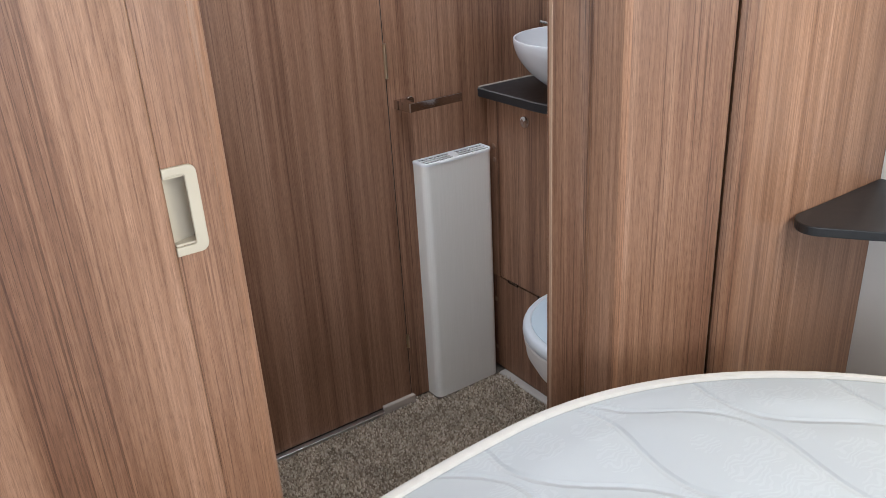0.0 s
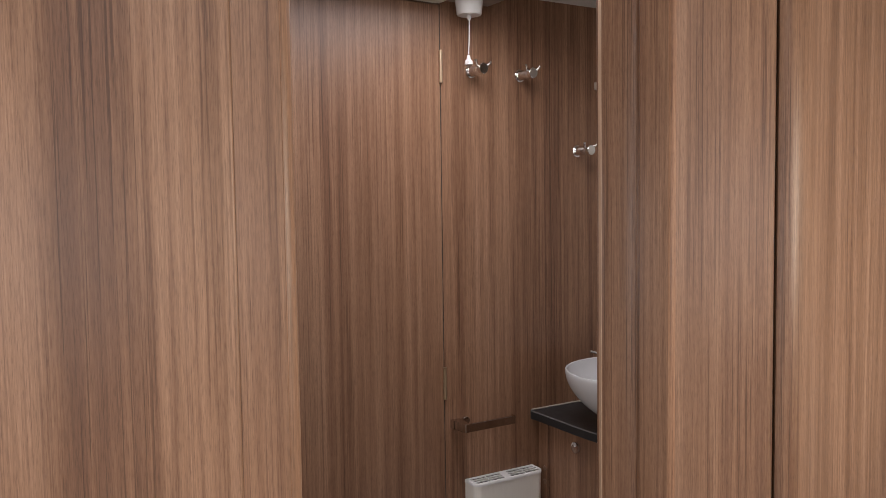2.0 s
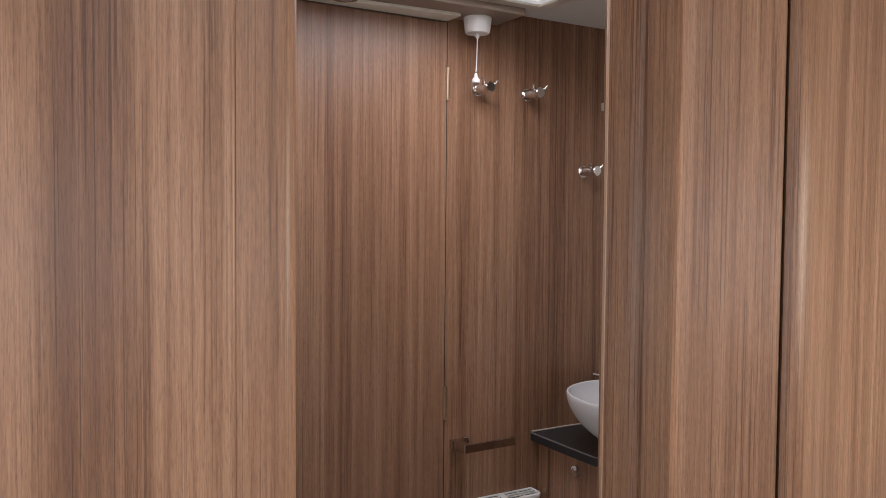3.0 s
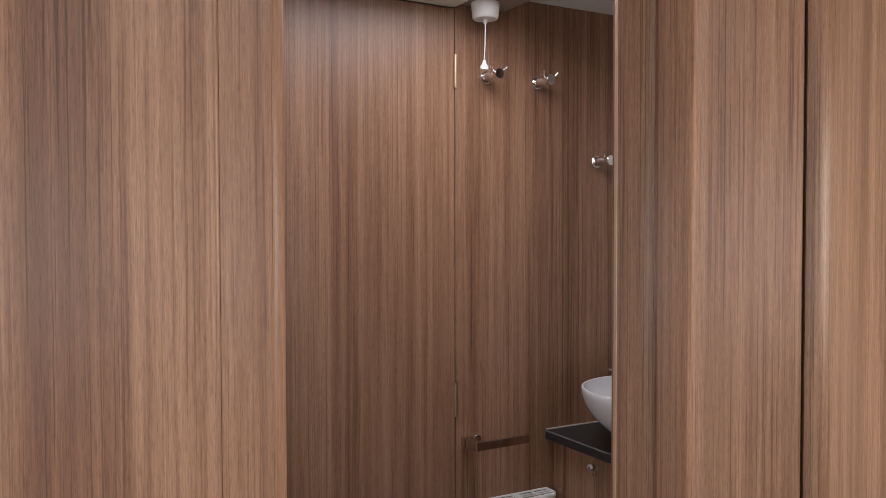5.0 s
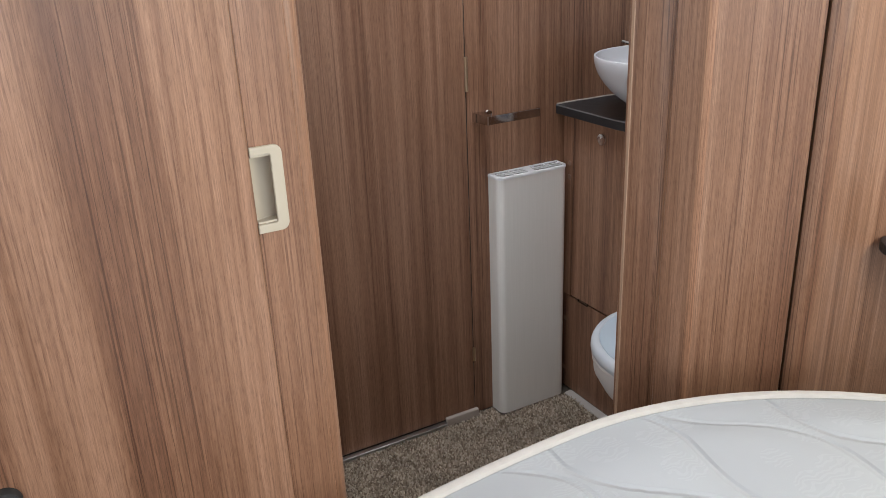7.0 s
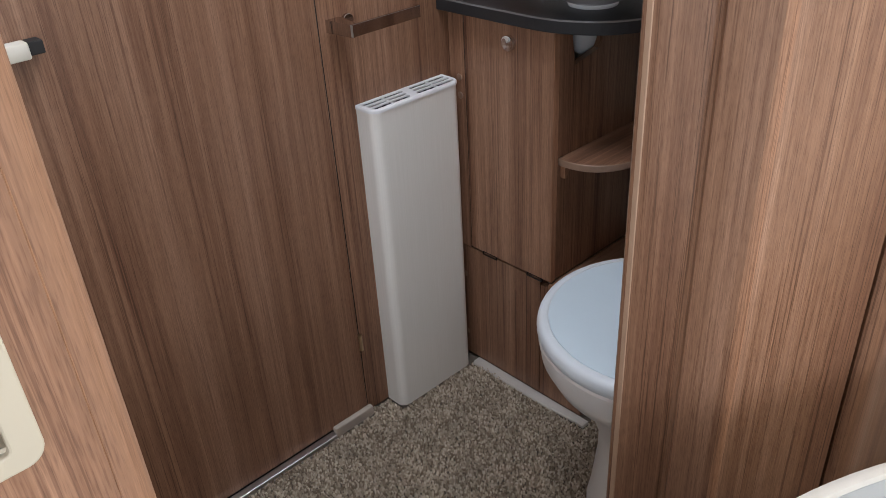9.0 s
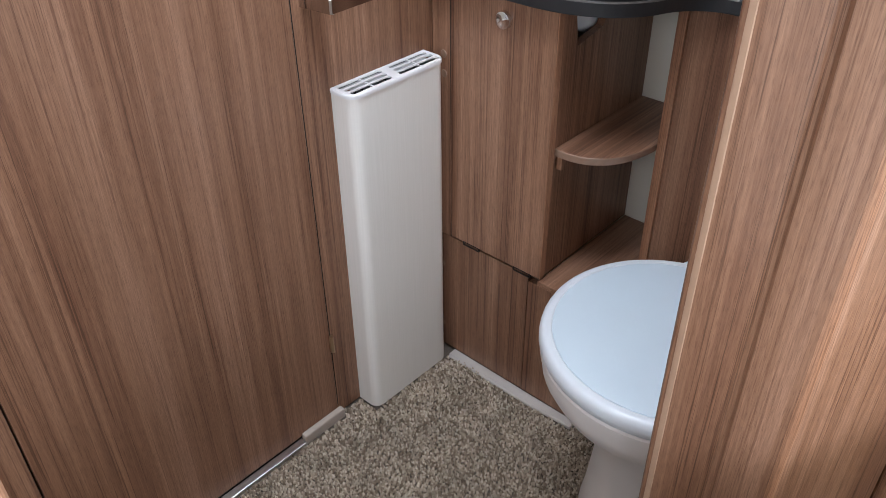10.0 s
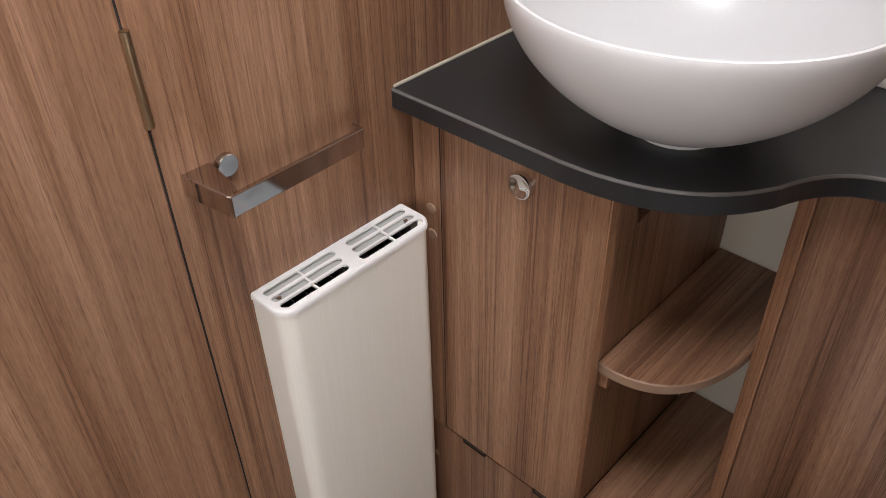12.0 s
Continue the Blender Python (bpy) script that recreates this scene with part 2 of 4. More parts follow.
def prism(bm, plan, z0, z1, bevel=0.0, segs=2, axis="z"):
    """A plan outline drawn out between two levels of an axis."""
    order = {"z": lambda a, b, c: (a, b, c), "y": lambda a, b, c: (a, c, b), "x": lambda a, b, c: (c, a, b)}[axis]
    low = [bm.verts.new(order(a, b, z0)) for a, b in plan]
    high = [bm.verts.new(order(a, b, z1)) for a, b in plan]
    n = len(plan)
    caps = [bm.faces.new(low[::-1]), bm.faces.new(high)]
    for i in range(n):
        bm.faces.new((low[i], low[(i + 1) % n], high[(i + 1) % n], high[i]))
    bmesh.ops.recalc_face_normals(bm, faces=bm.faces)
    if bevel:
        bmesh.ops.bevel(bm, geom=list({e for f in caps for e in f.edges}), offset=bevel, segments=segs, affect="EDGES", profile=0.5)
    return bm


def rounded(x0, y0, x1, y1, radii, steps=6):
    """A rectangle's outline, anticlockwise, with its own radius at each corner: low-low, high-low, high-high, low-high."""
    out = []
    for (cx, cy, a), r in zip(((x0, y0, 180), (x1, y0, 270), (x1, y1, 0), (x0, y1, 90)), radii):
        if r <= 0:
            out.append((cx, cy))
            continue
        ox, oy = cx + (r if cx == x0 else -r), cy + (r if cy == y0 else -r)
        for k in range(steps + 1):
            ang = radians(a + 90 * k / steps)
            out.append((ox + r * math.cos(ang), oy + r * math.sin(ang)))
    return out


def bezier(p, q, r, steps=10):
    return [tuple((1 - t) ** 2 * a + 2 * t * (1 - t) * b + t * t * c for a, b, c in zip(p, q, r)) for t in (k / steps for k in range(steps + 1))]


def lathe(bm, profile, centre, segs=48, axis=(0, 0, 1), sx=1.0, sy=1.0):
    """A profile of (radius, height) turned round an axis that stands at centre."""
    turn = Vector((0, 0, 1)).rotation_difference(Vector(axis)).to_matrix()
    rings = []
    for r, h in profile:
        if r < 1e-6:
            rings.append([bm.verts.new(Vector(centre) + turn @ Vector((0, 0, h)))])
        else:
            rings.append([bm.verts.new(Vector(centre) + turn @ Vector((sx * r * math.cos(2 * math.pi * k / segs), sy * r * math.sin(2 * math.pi * k / segs), h))) for k in range(segs)])
    for a, b in zip(rings, rings[1:]):
        for k in range(segs):
            j = (k + 1) % segs
            if len(a) == 1 and len(b) > 1:
                bm.faces.new((a[0], b[k], b[j]))
            elif len(b) == 1 and len(a) > 1:
                bm.faces.new((a[k], a[j], b[0]))
            elif len(a) > 1:
                bm.faces.new((a[k], a[j], b[j], b[k]))
    bmesh.ops.recalc_face_normals(bm, faces=bm.faces)
    return bm


def tube(bm, points, radius, segs=10):
    """A round bar along a line of points."""
    pts = [Vector(p) for p in points]
    rings = []
    for i, p in enumerate(pts):
        way = (pts[min(i + 1, len(pts) - 1)] - pts[max(i - 1, 0)]).normalized()
        turn = Vector((0, 0, 1)).rotation_difference(way).to_matrix()
        rings.append([bm.verts.new(p + turn @ Vector((radius * math.cos(2 * math.pi * k / segs), radius * math.sin(2 * math.pi * k / segs), 0))) for k in range(segs)])
    for a, b in zip(rings, rings[1:]):
        for k in range(segs):
            bm.faces.new((a[k], a[(k + 1) % segs], b[(k + 1) % segs], b[k]))
    bm.faces.new(rings[0][::-1])
    bm.faces.new(rings[-1])
    bmesh.ops.recalc_face_normals(bm, faces=bm.faces)
    return bm


def structure(name, bm, material, label, category="", smooth=False):
    return tagged(part(name, bm, material, smooth=smooth), label, category, kind="structure")


# ---------- the shell ----------
WEST, EAST, SOUTH, BACK, TOP = 0.10, 2.355, -0.90, 2.418, 2.003
FACE = 1.576  # the sliding door's face towards the bedroom

bm = bmesh.new()
box(bm, WEST - 0.05, SOUTH - 0.05, -0.06, EAST + 0.05, BACK + 0.6, -0.006)
structure("floor", bm, BACKING, "brown carpeted caravan floor", "floor")

# back wall: fixed panel beside the door, the piece over it and the piece beyond it
bm = bmesh.new()
box(bm, 1.7253, BACK, 0.0, EAST + 0.05, BACK + 0.03, TOP)
structure("wall_north", bm, WOOD, "walnut laminate wall panel beside the inner door", "wall")
bm = bmesh.new()
box(bm, WEST - 0.05, BACK, 0.0, 1.160, BACK + 0.03, TOP)
box(bm, 1.160, BACK, 1.962, 1.7248, BACK + 0.03, TOP)
structure("wall_north_side", bm, WOOD, "walnut laminate panel round the inner door", "wall")
bm = bmesh.new()
box(bm, 1.0, BACK + 0.55, 0.0, EAST + 0.05, BACK + 0.58, TOP)
structure("wall_far", bm, WHITEWALL, "plain wall closing the room behind the door", "wall")


def window_wall(name, along, at, lo, hi, windows, s0, s1, thick):
    """A wall in one plane with window openings through it."""
    bm = bmesh.new()
    a, b = (at, at + thick) if thick > 0 else (at + thick, at)
    pieces, left = [], lo
    for w0, w1 in windows:
        pieces += [(left, w0, 0, TOP), (w0, w1, 0, s0), (w0, w1, s1, TOP)]
        left = w1
    for u0, u1, z0, z1 in pieces + [(left, hi, 0, TOP)]:
        if along == "y":
            box(bm, a, u0, z0, b, u1, z1)
        else:
            box(bm, u0, a, z0, u1, b, z1)
    return structure(name, bm, WHITEWALL, "off-white caravan wallboard with a window opening", "wall")


window_wall("wall_east", "y", EAST, SOUTH, BACK + 0.6, [(-0.03, 0.87)], 1.12, 1.68, 0.035)
window_wall("wall_lining", "y", 2.326, SOUTH, 1.4890, [(-0.03, 0.87)], 1.12, 1.68, 0.0285)
# second opening is an unseen washroom window, added for its lamp
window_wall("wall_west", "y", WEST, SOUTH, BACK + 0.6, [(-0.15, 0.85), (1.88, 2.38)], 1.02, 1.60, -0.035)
window_wall("wall_south", "x", SOUTH, WEST - 0.035, EAST + 0.035, [(0.60, 1.90)], 1.02, 1.68, -0.035)

# ceiling with openings for the washroom rooflight and an unseen one over the bed
R0, R1, R2, R3 = 1.30, 1.884, 1.76, 2.245
Q0, Q1, Q2, Q3 = 1.00, 1.50, 0.50, 0.90
bm = bmesh.new()
W0, W1 = WEST - 0.05, EAST + 0.05
for x0, y0, x1, y1 in ((W0, SOUTH - 0.05, W1, Q2), (W0, Q2, Q0, Q3), (Q1, Q2, W1, Q3), (W0, Q3, W1, R2), (W0, R2, R0, R3), (R1, R2, W1, R3), (W0, R3, W1, BACK + 0.6)):
    box(bm, x0, y0, TOP, x1, y1, TOP + 0.03)
structure("ceiling", bm, CEILING, "pale flat caravan ceiling board", "ceiling")

# partition between bedroom and washroom
JAMB = [(1.700, 1.7000), (1.6185, 1.6978), (1.6125, 1.6955), (1.6085, 1.6938), (1.6064, 1.6912), (1.6071, 1.6875), (1.6080, 1.6790), (1.6120, 1.6710), (1.6270, 1.6470), (1.6335, 1.6375), (1.6368, 1.6340), (1.6418, 1.6318), (1.6428, 1.6272), (1.6392, 1.6222), (1.6425, 1.6100), (1.6520, 1.5840), (1.6560, 1.5735), (1.6590, 1.5690), (1.6640, 1.5650), (1.8100, 1.4905), (1.8145, 1.4925), (1.832, 1.522), (1.703, 1.590)]
structure("door_frame", prism(bmesh.new(), JAMB, 0.0, TOP), WOOD, "rounded walnut laminate door post and angled panel", "door frame", smooth=True)
structure("trim_edge", prism(bmesh.new(), [(1.6080, 1.6880), (1.6065, 1.6873), (1.6062, 1.6846), (1.6066, 1.6814), (1.6079, 1.6806), (1.6110, 1.6812), (1.6110, 1.6876)], 0.0, TOP), PALE, "paler edge band of the door post", "trim", smooth=True)
# paler strip paints the highlight along the post's convex corner
structure("trim_bead", prism(bmesh.new(), [(1.6555, 1.5738), (1.6565, 1.5712), (1.6600, 1.5668), (1.6635, 1.5650), (1.6645, 1.5675), (1.6600, 1.5735)], 0.0, TOP), WOOD_EDGE, "paler strip painted as the door post corner highlight", "trim", smooth=True)
structure("partition_joint", prism(bmesh.new(), [(1.8145, 1.4960), (1.8175, 1.4945), (1.840, 1.522), (1.8345, 1.5225)], 0.0, TOP), GROOVE, "dark shadow gap between panels", "joint")
LAST = [(1.8166, 1.4886), (1.8205, 1.4790), (1.830, 1.4730), (1.845, 1.4700), (1.865, 1.4700), (1.890, 1.4735), (1.930, 1.4810), (1.980, 1.4870), (2.040, 1.4895), (EAST - 0.001, 1.4900), (EAST, 1.525), (1.842, 1.525)]
structure("wall_partition", prism(bmesh.new(), LAST, 0.0, TOP), WOOD, "walnut laminate wall with a rolled corner", "wall", smooth=True)
bm = bmesh.new()
box(bm, WEST, 1.615, 1.94, 1.612, 1.65, TOP)
structure("wall_over_door", bm, WOOD, "walnut laminate strip over the sliding door", "wall")

# ---------- doors ----------
# sliding door: a wide leaf and a stile strip at its closing edge, with a recessed pull
door = thing("sliding_door", (0.55, 1.595, 0.0), "half-open walnut laminate sliding door with a cream pull", "door", kind="structure")
HX0, HX1, HZ0, HZ1 = 0.944, 0.982, 0.992, 1.097
bm = bmesh.new()
prism(bm, [(WEST + 0.003, FACE - 0.0042), (0.9395, FACE - 0.0042), (0.9420, FACE - 0.0036), (0.9437, FACE - 0.0020), (0.9442, FACE + 0.0005), (0.9442, 1.612), (WEST + 0.003, 1.612)], 0.012, 1.95)
part("leaf", bm, WOOD, door, smooth=True)
# stile with a pocket cut through its face for the pull
bm = bmesh.new()
PZ0, PZ1, PX1 = HZ0 + 0.011, HZ1 - 0.010, HX1 - 0.014
CUT = PX1 + 0.009
edge = [(1.0030, FACE - 0.0005), (1.0080, FACE + 0.0003), (1.0130, FACE + 0.0022), (1.0190, FACE + 0.0064), (1.0228, FACE + 0.0125), (1.0240, FACE + 0.0180), (1.0242, 1.606), (1.0200, 1.613)]
prism(bm, [(CUT, FACE - 0.0005)] + edge + [(CUT, 1.613)], 0.012, 1.95)
prism(bm, [(0.9445, FACE - 0.0005), (CUT, FACE - 0.0005), (CUT, 1.613), (0.9445, 1.613)], 0.012, PZ0)
prism(bm, [(0.9445, FACE - 0.0005), (CUT, FACE - 0.0005), (CUT, 1.613), (0.9445, 1.613)], PZ1, 1.95)
box(bm, 0.9445, 1.600, PZ0, CUT, 1.613, PZ1)
part("stile", bm, WOOD, door, "lighter closing stile", smooth=True)
bm = bmesh.new()
outer = rounded(HX0, HZ0, HX1, HZ1, (0.0, 0.010, 0.010, 0.0), 6)
inner = rounded(HX0, PZ0, PX1, PZ1, (0.0, 0.003, 0.003, 0.0), 3)
ring = [p for p in outer] + [(HX0, PZ1)] + [p for p in inner if p != (HX0, PZ1) and p != (HX0, PZ0)][::-1] + [(HX0, PZ0)]
prism(bm, ring, FACE - 0.0052, FACE - 0.0006, bevel=0.0012, axis="y")
handle = part("pull_plate", bm, HANDLE, door, "cream plastic recessed pull")
bm = bmesh.new()
prism(bm, [(0.9450, FACE + 0.006), (0.9560, FACE + 0.011), (CUT - 0.0015, FACE + 0.020), (CUT - 0.0015, 1.5995), (0.9450, 1.5995)], PZ0 + 0.0005, PZ1 - 0.0005)
box(bm, 0.9450, FACE - 0.002, PZ0 + 0.0005, CUT - 0.0015, 1.590, PZ0 + 0.003)
box(bm, 0.9450, FACE - 0.002, PZ1 - 0.003, CUT - 0.0015, 1.590, PZ1 - 0.0005)
part("pull_pocket", bm, HANDLE, handle)

# thin paler strip standing in for the specular line on the door edge
bm = prism(bmesh.new(), [(1.0038, FACE - 0.0003), (1.0042, FACE - 0.0008), (1.0048, FACE - 0.0002), (1.0047, FACE + 0.0010), (1.0040, FACE + 0.0010)], 0.012, 1.95)
part("edge_band", bm, WOOD_EDGE, door, "paler line painted as the rounded edge highlight", smooth=True)

# hinged inner door in the back wall
inner_door = thing("inner_door", (1.44, BACK, 0.0), "closed walnut laminate inner door with brass hinges", "door", kind="structure")
bm = cube(1.163, BACK - 0.0008, 0.009, 1.7229, BACK + 0.026, 1.956, bevel=0.001, segs=1)
part("door_leaf", bm, WOOD, inner_door)
for z0, z1 in ((1.760, 1.842), (0.940, 1.025), (0.175, 0.215)):
    bm = bmesh.new()
    lathe(bm, [(0, 0), (0.0045, 0), (0.0045, z1 - z0), (0, z1 - z0)], (1.7235, BACK - 0.0045, z0), segs=14)
    for k in (0.33, 0.66):
        lathe(bm, [(0.0049, 0), (0.0049, 0.0016)], (1.7235, BACK - 0.0045, z0 + k * (z1 - z0)), segs=14)
    part("hinge", bm, BRASS, inner_door, "dull brass hinge knuckle", smooth=True)
part("joint", cube(1.7230, BACK + 0.0004, 0.02, 1.7252, BACK + 0.012, 1.956), GROOVE, inner_door, "dark gap beside the door")
bm = prism(bmesh.new(), rounded(1.172, 2.388, 1.252, BACK - 0.006, (0.010, 0.004, 0.004, 0.010), 5), 0.9450, 0.9680, bevel=0.003)
lever = part("lever_handle", bm, CREAM, inner_door, "cream lever handle", smooth=True)
part("catch", cube(1.2522, 2.392, 0.9485, 1.2715, BACK - 0.0018, 0.9665, bevel=0.0015), DARK, lever, "dark catch block")
bm = cube(1.163, BACK + 0.003, 0.0, 1.7255, BACK + 0.024, 0.020)
structure("threshold", bm, DARK, "dark sill under the inner door", "threshold")
bm = cube(1.10, BACK - 0.020, -0.006, 1.622, BACK - 0.002, 0.0075, bevel=0.002)
structure("threshold_strip", bm, ALU, "worn aluminium carpet strip under the inner door", "trim")
bm = cube(1.6225, BACK - 0.016, -0.006, 1.7285, BACK - 0.002, 0.0195, bevel=0.003)
structure("threshold_block", bm, BEIGE, "beige threshold end piece", "trim")

# soffit, its trim and the rooflight
bm = cube(WEST, 2.2875, 1.966, 1.873, BACK - 0.001, TOP - 0.001, bevel=0.003)
structure("soffit", bm, TAUPE, "taupe boxed soffit over the inner door", "ceiling trim")
bm = prism(bmesh.new(), [(WEST, 2.400), (1.16, 2.386), (1.7225, 2.350), (1.7225, BACK - 0.003), (WEST, BACK - 0.003)], 1.9575, 1.9657, bevel=0.0015)
structure("trim", bm, CREAM, "cream batten over the inner door", "trim")


def ring_frame(bm, x0, y0, x1, y1, w, z0, z1, r):
    """A rounded rectangular rim of width w."""
    rr = r if isinstance(r, tuple) else (r,) * 4
    out = rounded(x0, y0, x1, y1, rr, 5)
    inn = rounded(x0 + w, y0 + w, x1 - w, y1 - w, tuple(max(v - w, 0.002) for v in rr), 5)
    n = len(out)
    rows = [[bm.verts.new((*p, z)) for p in loop] for loop, z in ((out, z0 + (0.003 if z1 > z0 else -0.003)), (out, z1), (inn, z1), (inn, z0))]
    rows.append([bm.verts.new((p[0] + (q[0] - p[0]) * 0.12, p[1] + (q[1] - p[1]) * 0.12, z0)) for p, q in zip(out, inn)])
    for a, b in ((0, 1), (1, 2), (2, 3), (3, 4), (4, 0)):
        for k in range(n):
            bm.faces.new((rows[a][k], rows[a][(k + 1) % n], rows[b][(k + 1) % n], rows[b][k]))
    bmesh.ops.recalc_face_normals(bm, faces=bm.faces)
    return bm


def rooflight(x0, y0, x1, y1, label):
    roof = thing("rooflight", ((x0 + x1) / 2, (y0 + y1) / 2, TOP), label, "rooflight")
    part("frame", ring_frame(bmesh.new(), x0 - 0.04, y0 - 0.04, x1 + 0.04, y1 + 0.04, 0.036, TOP - 0.022, TOP, 0.03), FRAME, roof, smooth=True)
    part("blind_rail", ring_frame(bmesh.new(), x0 - 0.0035, y0 - 0.0035, x1 + 0.0035, y1 + 0.0035, 0.022, TOP - 0.018, TOP - 0.0125, 0.014), THIN, roof, "thin white blind rail, bright with daylight", smooth=True)
    part("pane", cube(x0 - 0.003, y0 - 0.003, TOP - 0.0095, x1 + 0.003, y1 + 0.003, TOP - 0.005), GLOW, roof, "frosted glowing pane")


rooflight(R0, R2, R1, R3, "frosted white rooflight in a cream plastic frame")
# added out of view over the bed; its pane glows as well
rooflight(Q0, Q2, Q1, Q3, "assumed frosted rooflight over the bed, out of view")

spot = thing("downlight", (1.412, 2.346, 1.9659), "small chrome-rimmed recessed downlight", "downlight")
part("bezel", lathe(bmesh.new(), [(0.032, 0.0), (0.033, -0.009), (0.029, -0.012), (0.023, -0.010), (0.022, 0.0)], (1.412, 2.346, 1.9659), segs=32), SATIN, spot, smooth=True)
part("lens", lathe(bmesh.new(), [(0.0, -0.0085), (0.022, -0.0075), (0.022, -0.0005)], (1.412, 2.346, 1.9659), segs=28), GREY, spot)

pull = thing("pull_switch", (1.785, 2.372, 1.972), "cream ceiling pull-cord switch with a white cord", "switch")
PX, PY = 1.785, 2.372
part("switch_body", lathe(bmesh.new(), [(0, 0), (0.0350, 0), (0.0355, -0.004), (0.0352, -0.008), (0.0318, -0.036), (0.0292, -0.0395), (0.012, -0.0402), (0, -0.0402)], (PX, PY, 1.9658), segs=36), WHITE, pull, smooth=True)
part("collar", lathe(bmesh.new(), [(0.006, 0.0), (0.005, -0.008), (0.002, -0.012), (0, -0.012)], (PX, PY, 1.9255), segs=16), WHITE, pull, smooth=True)
part("cord", tube(bmesh.new(), [(PX, PY, 1.9150), (PX - 0.001, PY, 1.865), (PX - 0.003, PY, 1.830)], 0.0014, 8), WHITE, pull)
part("toggle", lathe(bmesh.new(), [(0, 0.022), (0.003, 0.021), (0.0055, 0.010), (0.0098, 0.006), (0.0105, -0.003), (0, -0.003)], (PX - 0.003, PY, 1.806), segs=20), WHITE, pull, smooth=True)


def robe_hook(x, z):
    hook = thing("robe_hook", (x, BACK, z), "polished chrome double robe hook on the wall panel", "hook", "robe hooks on the wall")
    at = (x, BACK - 0.0005, z)
    part("rose", lathe(bmesh.new(), [(0, 0.005), (0.0150, 0.006), (0.0170, 0.004), (0.0170, 0.0)], at, segs=28, axis=(0, -1, 0)), CHROME, hook, smooth=True)
    part("stem", lathe(bmesh.new(), [(0.0118, 0.005), (0.0112, 0.009), (0.0134, 0.011), (0.0134, 0.046), (0.0118, 0.0485), (0.0118, 0.051), (0.0138, 0.053), (0.0138, 0.063), (0.0125, 0.0645), (0, 0.0645)], at, segs=24, axis=(0, -1, 0)), CHROME, hook, smooth=True)
    for s in (-1, 1):
        bm = tube(bmesh.new(), [(x + s * 0.006, BACK - 0.047, z + 0.004), (x + s * 0.013, BACK - 0.051, z + 0.007), (x + s * 0.019, BACK - 0.057, z + 0.012), (x + s * 0.023, BACK - 0.062, z + 0.019)], 0.0036, 10)
        part("prong", bm, CHROME, hook, smooth=True)
    return hook


for x, z in ((1.816, 1.794), (1.973, 1.793), (2.172, 1.594)):
    robe_hook(x, z)

# towel rail: a flat bar carried by one wedge block
rail = thing("towel_rail", (1.80, BACK, 0.87), "open-ended dark chrome towel rail on the wall panel", "towel rail")
bm = prism(bmesh.new(), [(1.7400, BACK - 0.0005), (1.770, BACK - 0.0005), (1.7700, 2.404), (1.7635, 2.3640), (1.7600, 2.3560), (1.7500, 2.3530), (1.7480, 2.3570)], 0.8605, 0.8835, bevel=0.0012)
part("block", bm, SATIN, rail)
bm = lathe(bmesh.new(), [(0, 0.007), (0.0105, 0.007), (0.0115, 0.006), (0.0115, 0.0)], (1.7860, BACK - 0.0005, 0.8745), segs=28, axis=(0, -1, 0))
part("rose", bm, SATIN, rail, smooth=True)
bm = prism(bmesh.new(), [(1.7500, 2.3525), (1.9060, 2.3555), (1.9080, 2.3575), (1.9080, 2.3720), (1.9040, 2.3720), (1.9040, 2.3605), (1.7560, 2.3580)], 0.8620, 0.8835, bevel=0.0007)
part("bar", bm, SATIN, rail, "polished flat bar")

# ---------- radiator ----------
rad = thing("radiator", (1.90, BACK, 0.0), "tall cream enamelled radiator with a slotted white top", "radiator")
X0, X1, Y0, ZT = 1.783, 2.007, 2.363, 0.7155
shell = rounded(X0 + 0.001, Y0 + 0.001, X1 - 0.001, BACK - 0.001, (0.020, 0.020, 0, 0), 10)
shell = shell[-1:] + shell[:-1] + [(X1 - 0.0045, BACK - 0.001), (X1 - 0.0045, Y0 + 0.0230), (X1 - 0.0220, Y0 + 0.0055), (X0 + 0.0220, Y0 + 0.0055), (X0 + 0.0045, Y0 + 0.0230), (X0 + 0.0045, BACK - 0.001)]
part("casing", prism(bmesh.new(), shell, 0.0, ZT - 0.0046), ENAMEL, rad, smooth=True)
MID = (X0 + X1) / 2
IY0, IY1 = Y0 + 0.0050, BACK - 0.0060
ROW = (IY1 - IY0) / 3


def slot(xa, xb, y, r, left, right):
    """A slot's outline, rounded at the ends that are not stopped by a rib."""
    out = []
    for cx, a0, is_round in ((xa, 90, left), (xb, 270, right)):
        if is_round:
            ox = cx + (r if cx == xa else -r)
            out += [(ox + r * math.cos(radians(a0 + 30 * k)), y + r * math.sin(radians(a0 + 30 * k))) for k in range(7)]
        else:
            out += [(cx, y + r), (cx, y - r)] if cx == xa else [(cx, y - r), (cx, y + r)]
    return out


def slotted_plate(outline, holes, z0, z1):
    """A flat plate with holes cut through it."""
    bm = bmesh.new()
    loops = []
    for loop in [outline] + holes:
        vs = [bm.verts.new((x, y, z1)) for x, y in loop]
        loops.append([bm.edges.new((vs[k], vs[(k + 1) % len(vs)])) for k in range(len(vs))])
    bmesh.ops.triangle_fill(bm, edges=[e for l in loops for e in l], use_beauty=True, use_dissolve=False, normal=(0, 0, 1))
    walls = bmesh.ops.extrude_face_region(bm, geom=list(bm.faces))["geom"]
    bmesh.ops.translate(bm, vec=(0, 0, z0 - z1), verts=[v for v in walls if isinstance(v, bmesh.types.BMVert)])
    bmesh.ops.recalc_face_normals(bm, faces=bm.faces)
    return bm


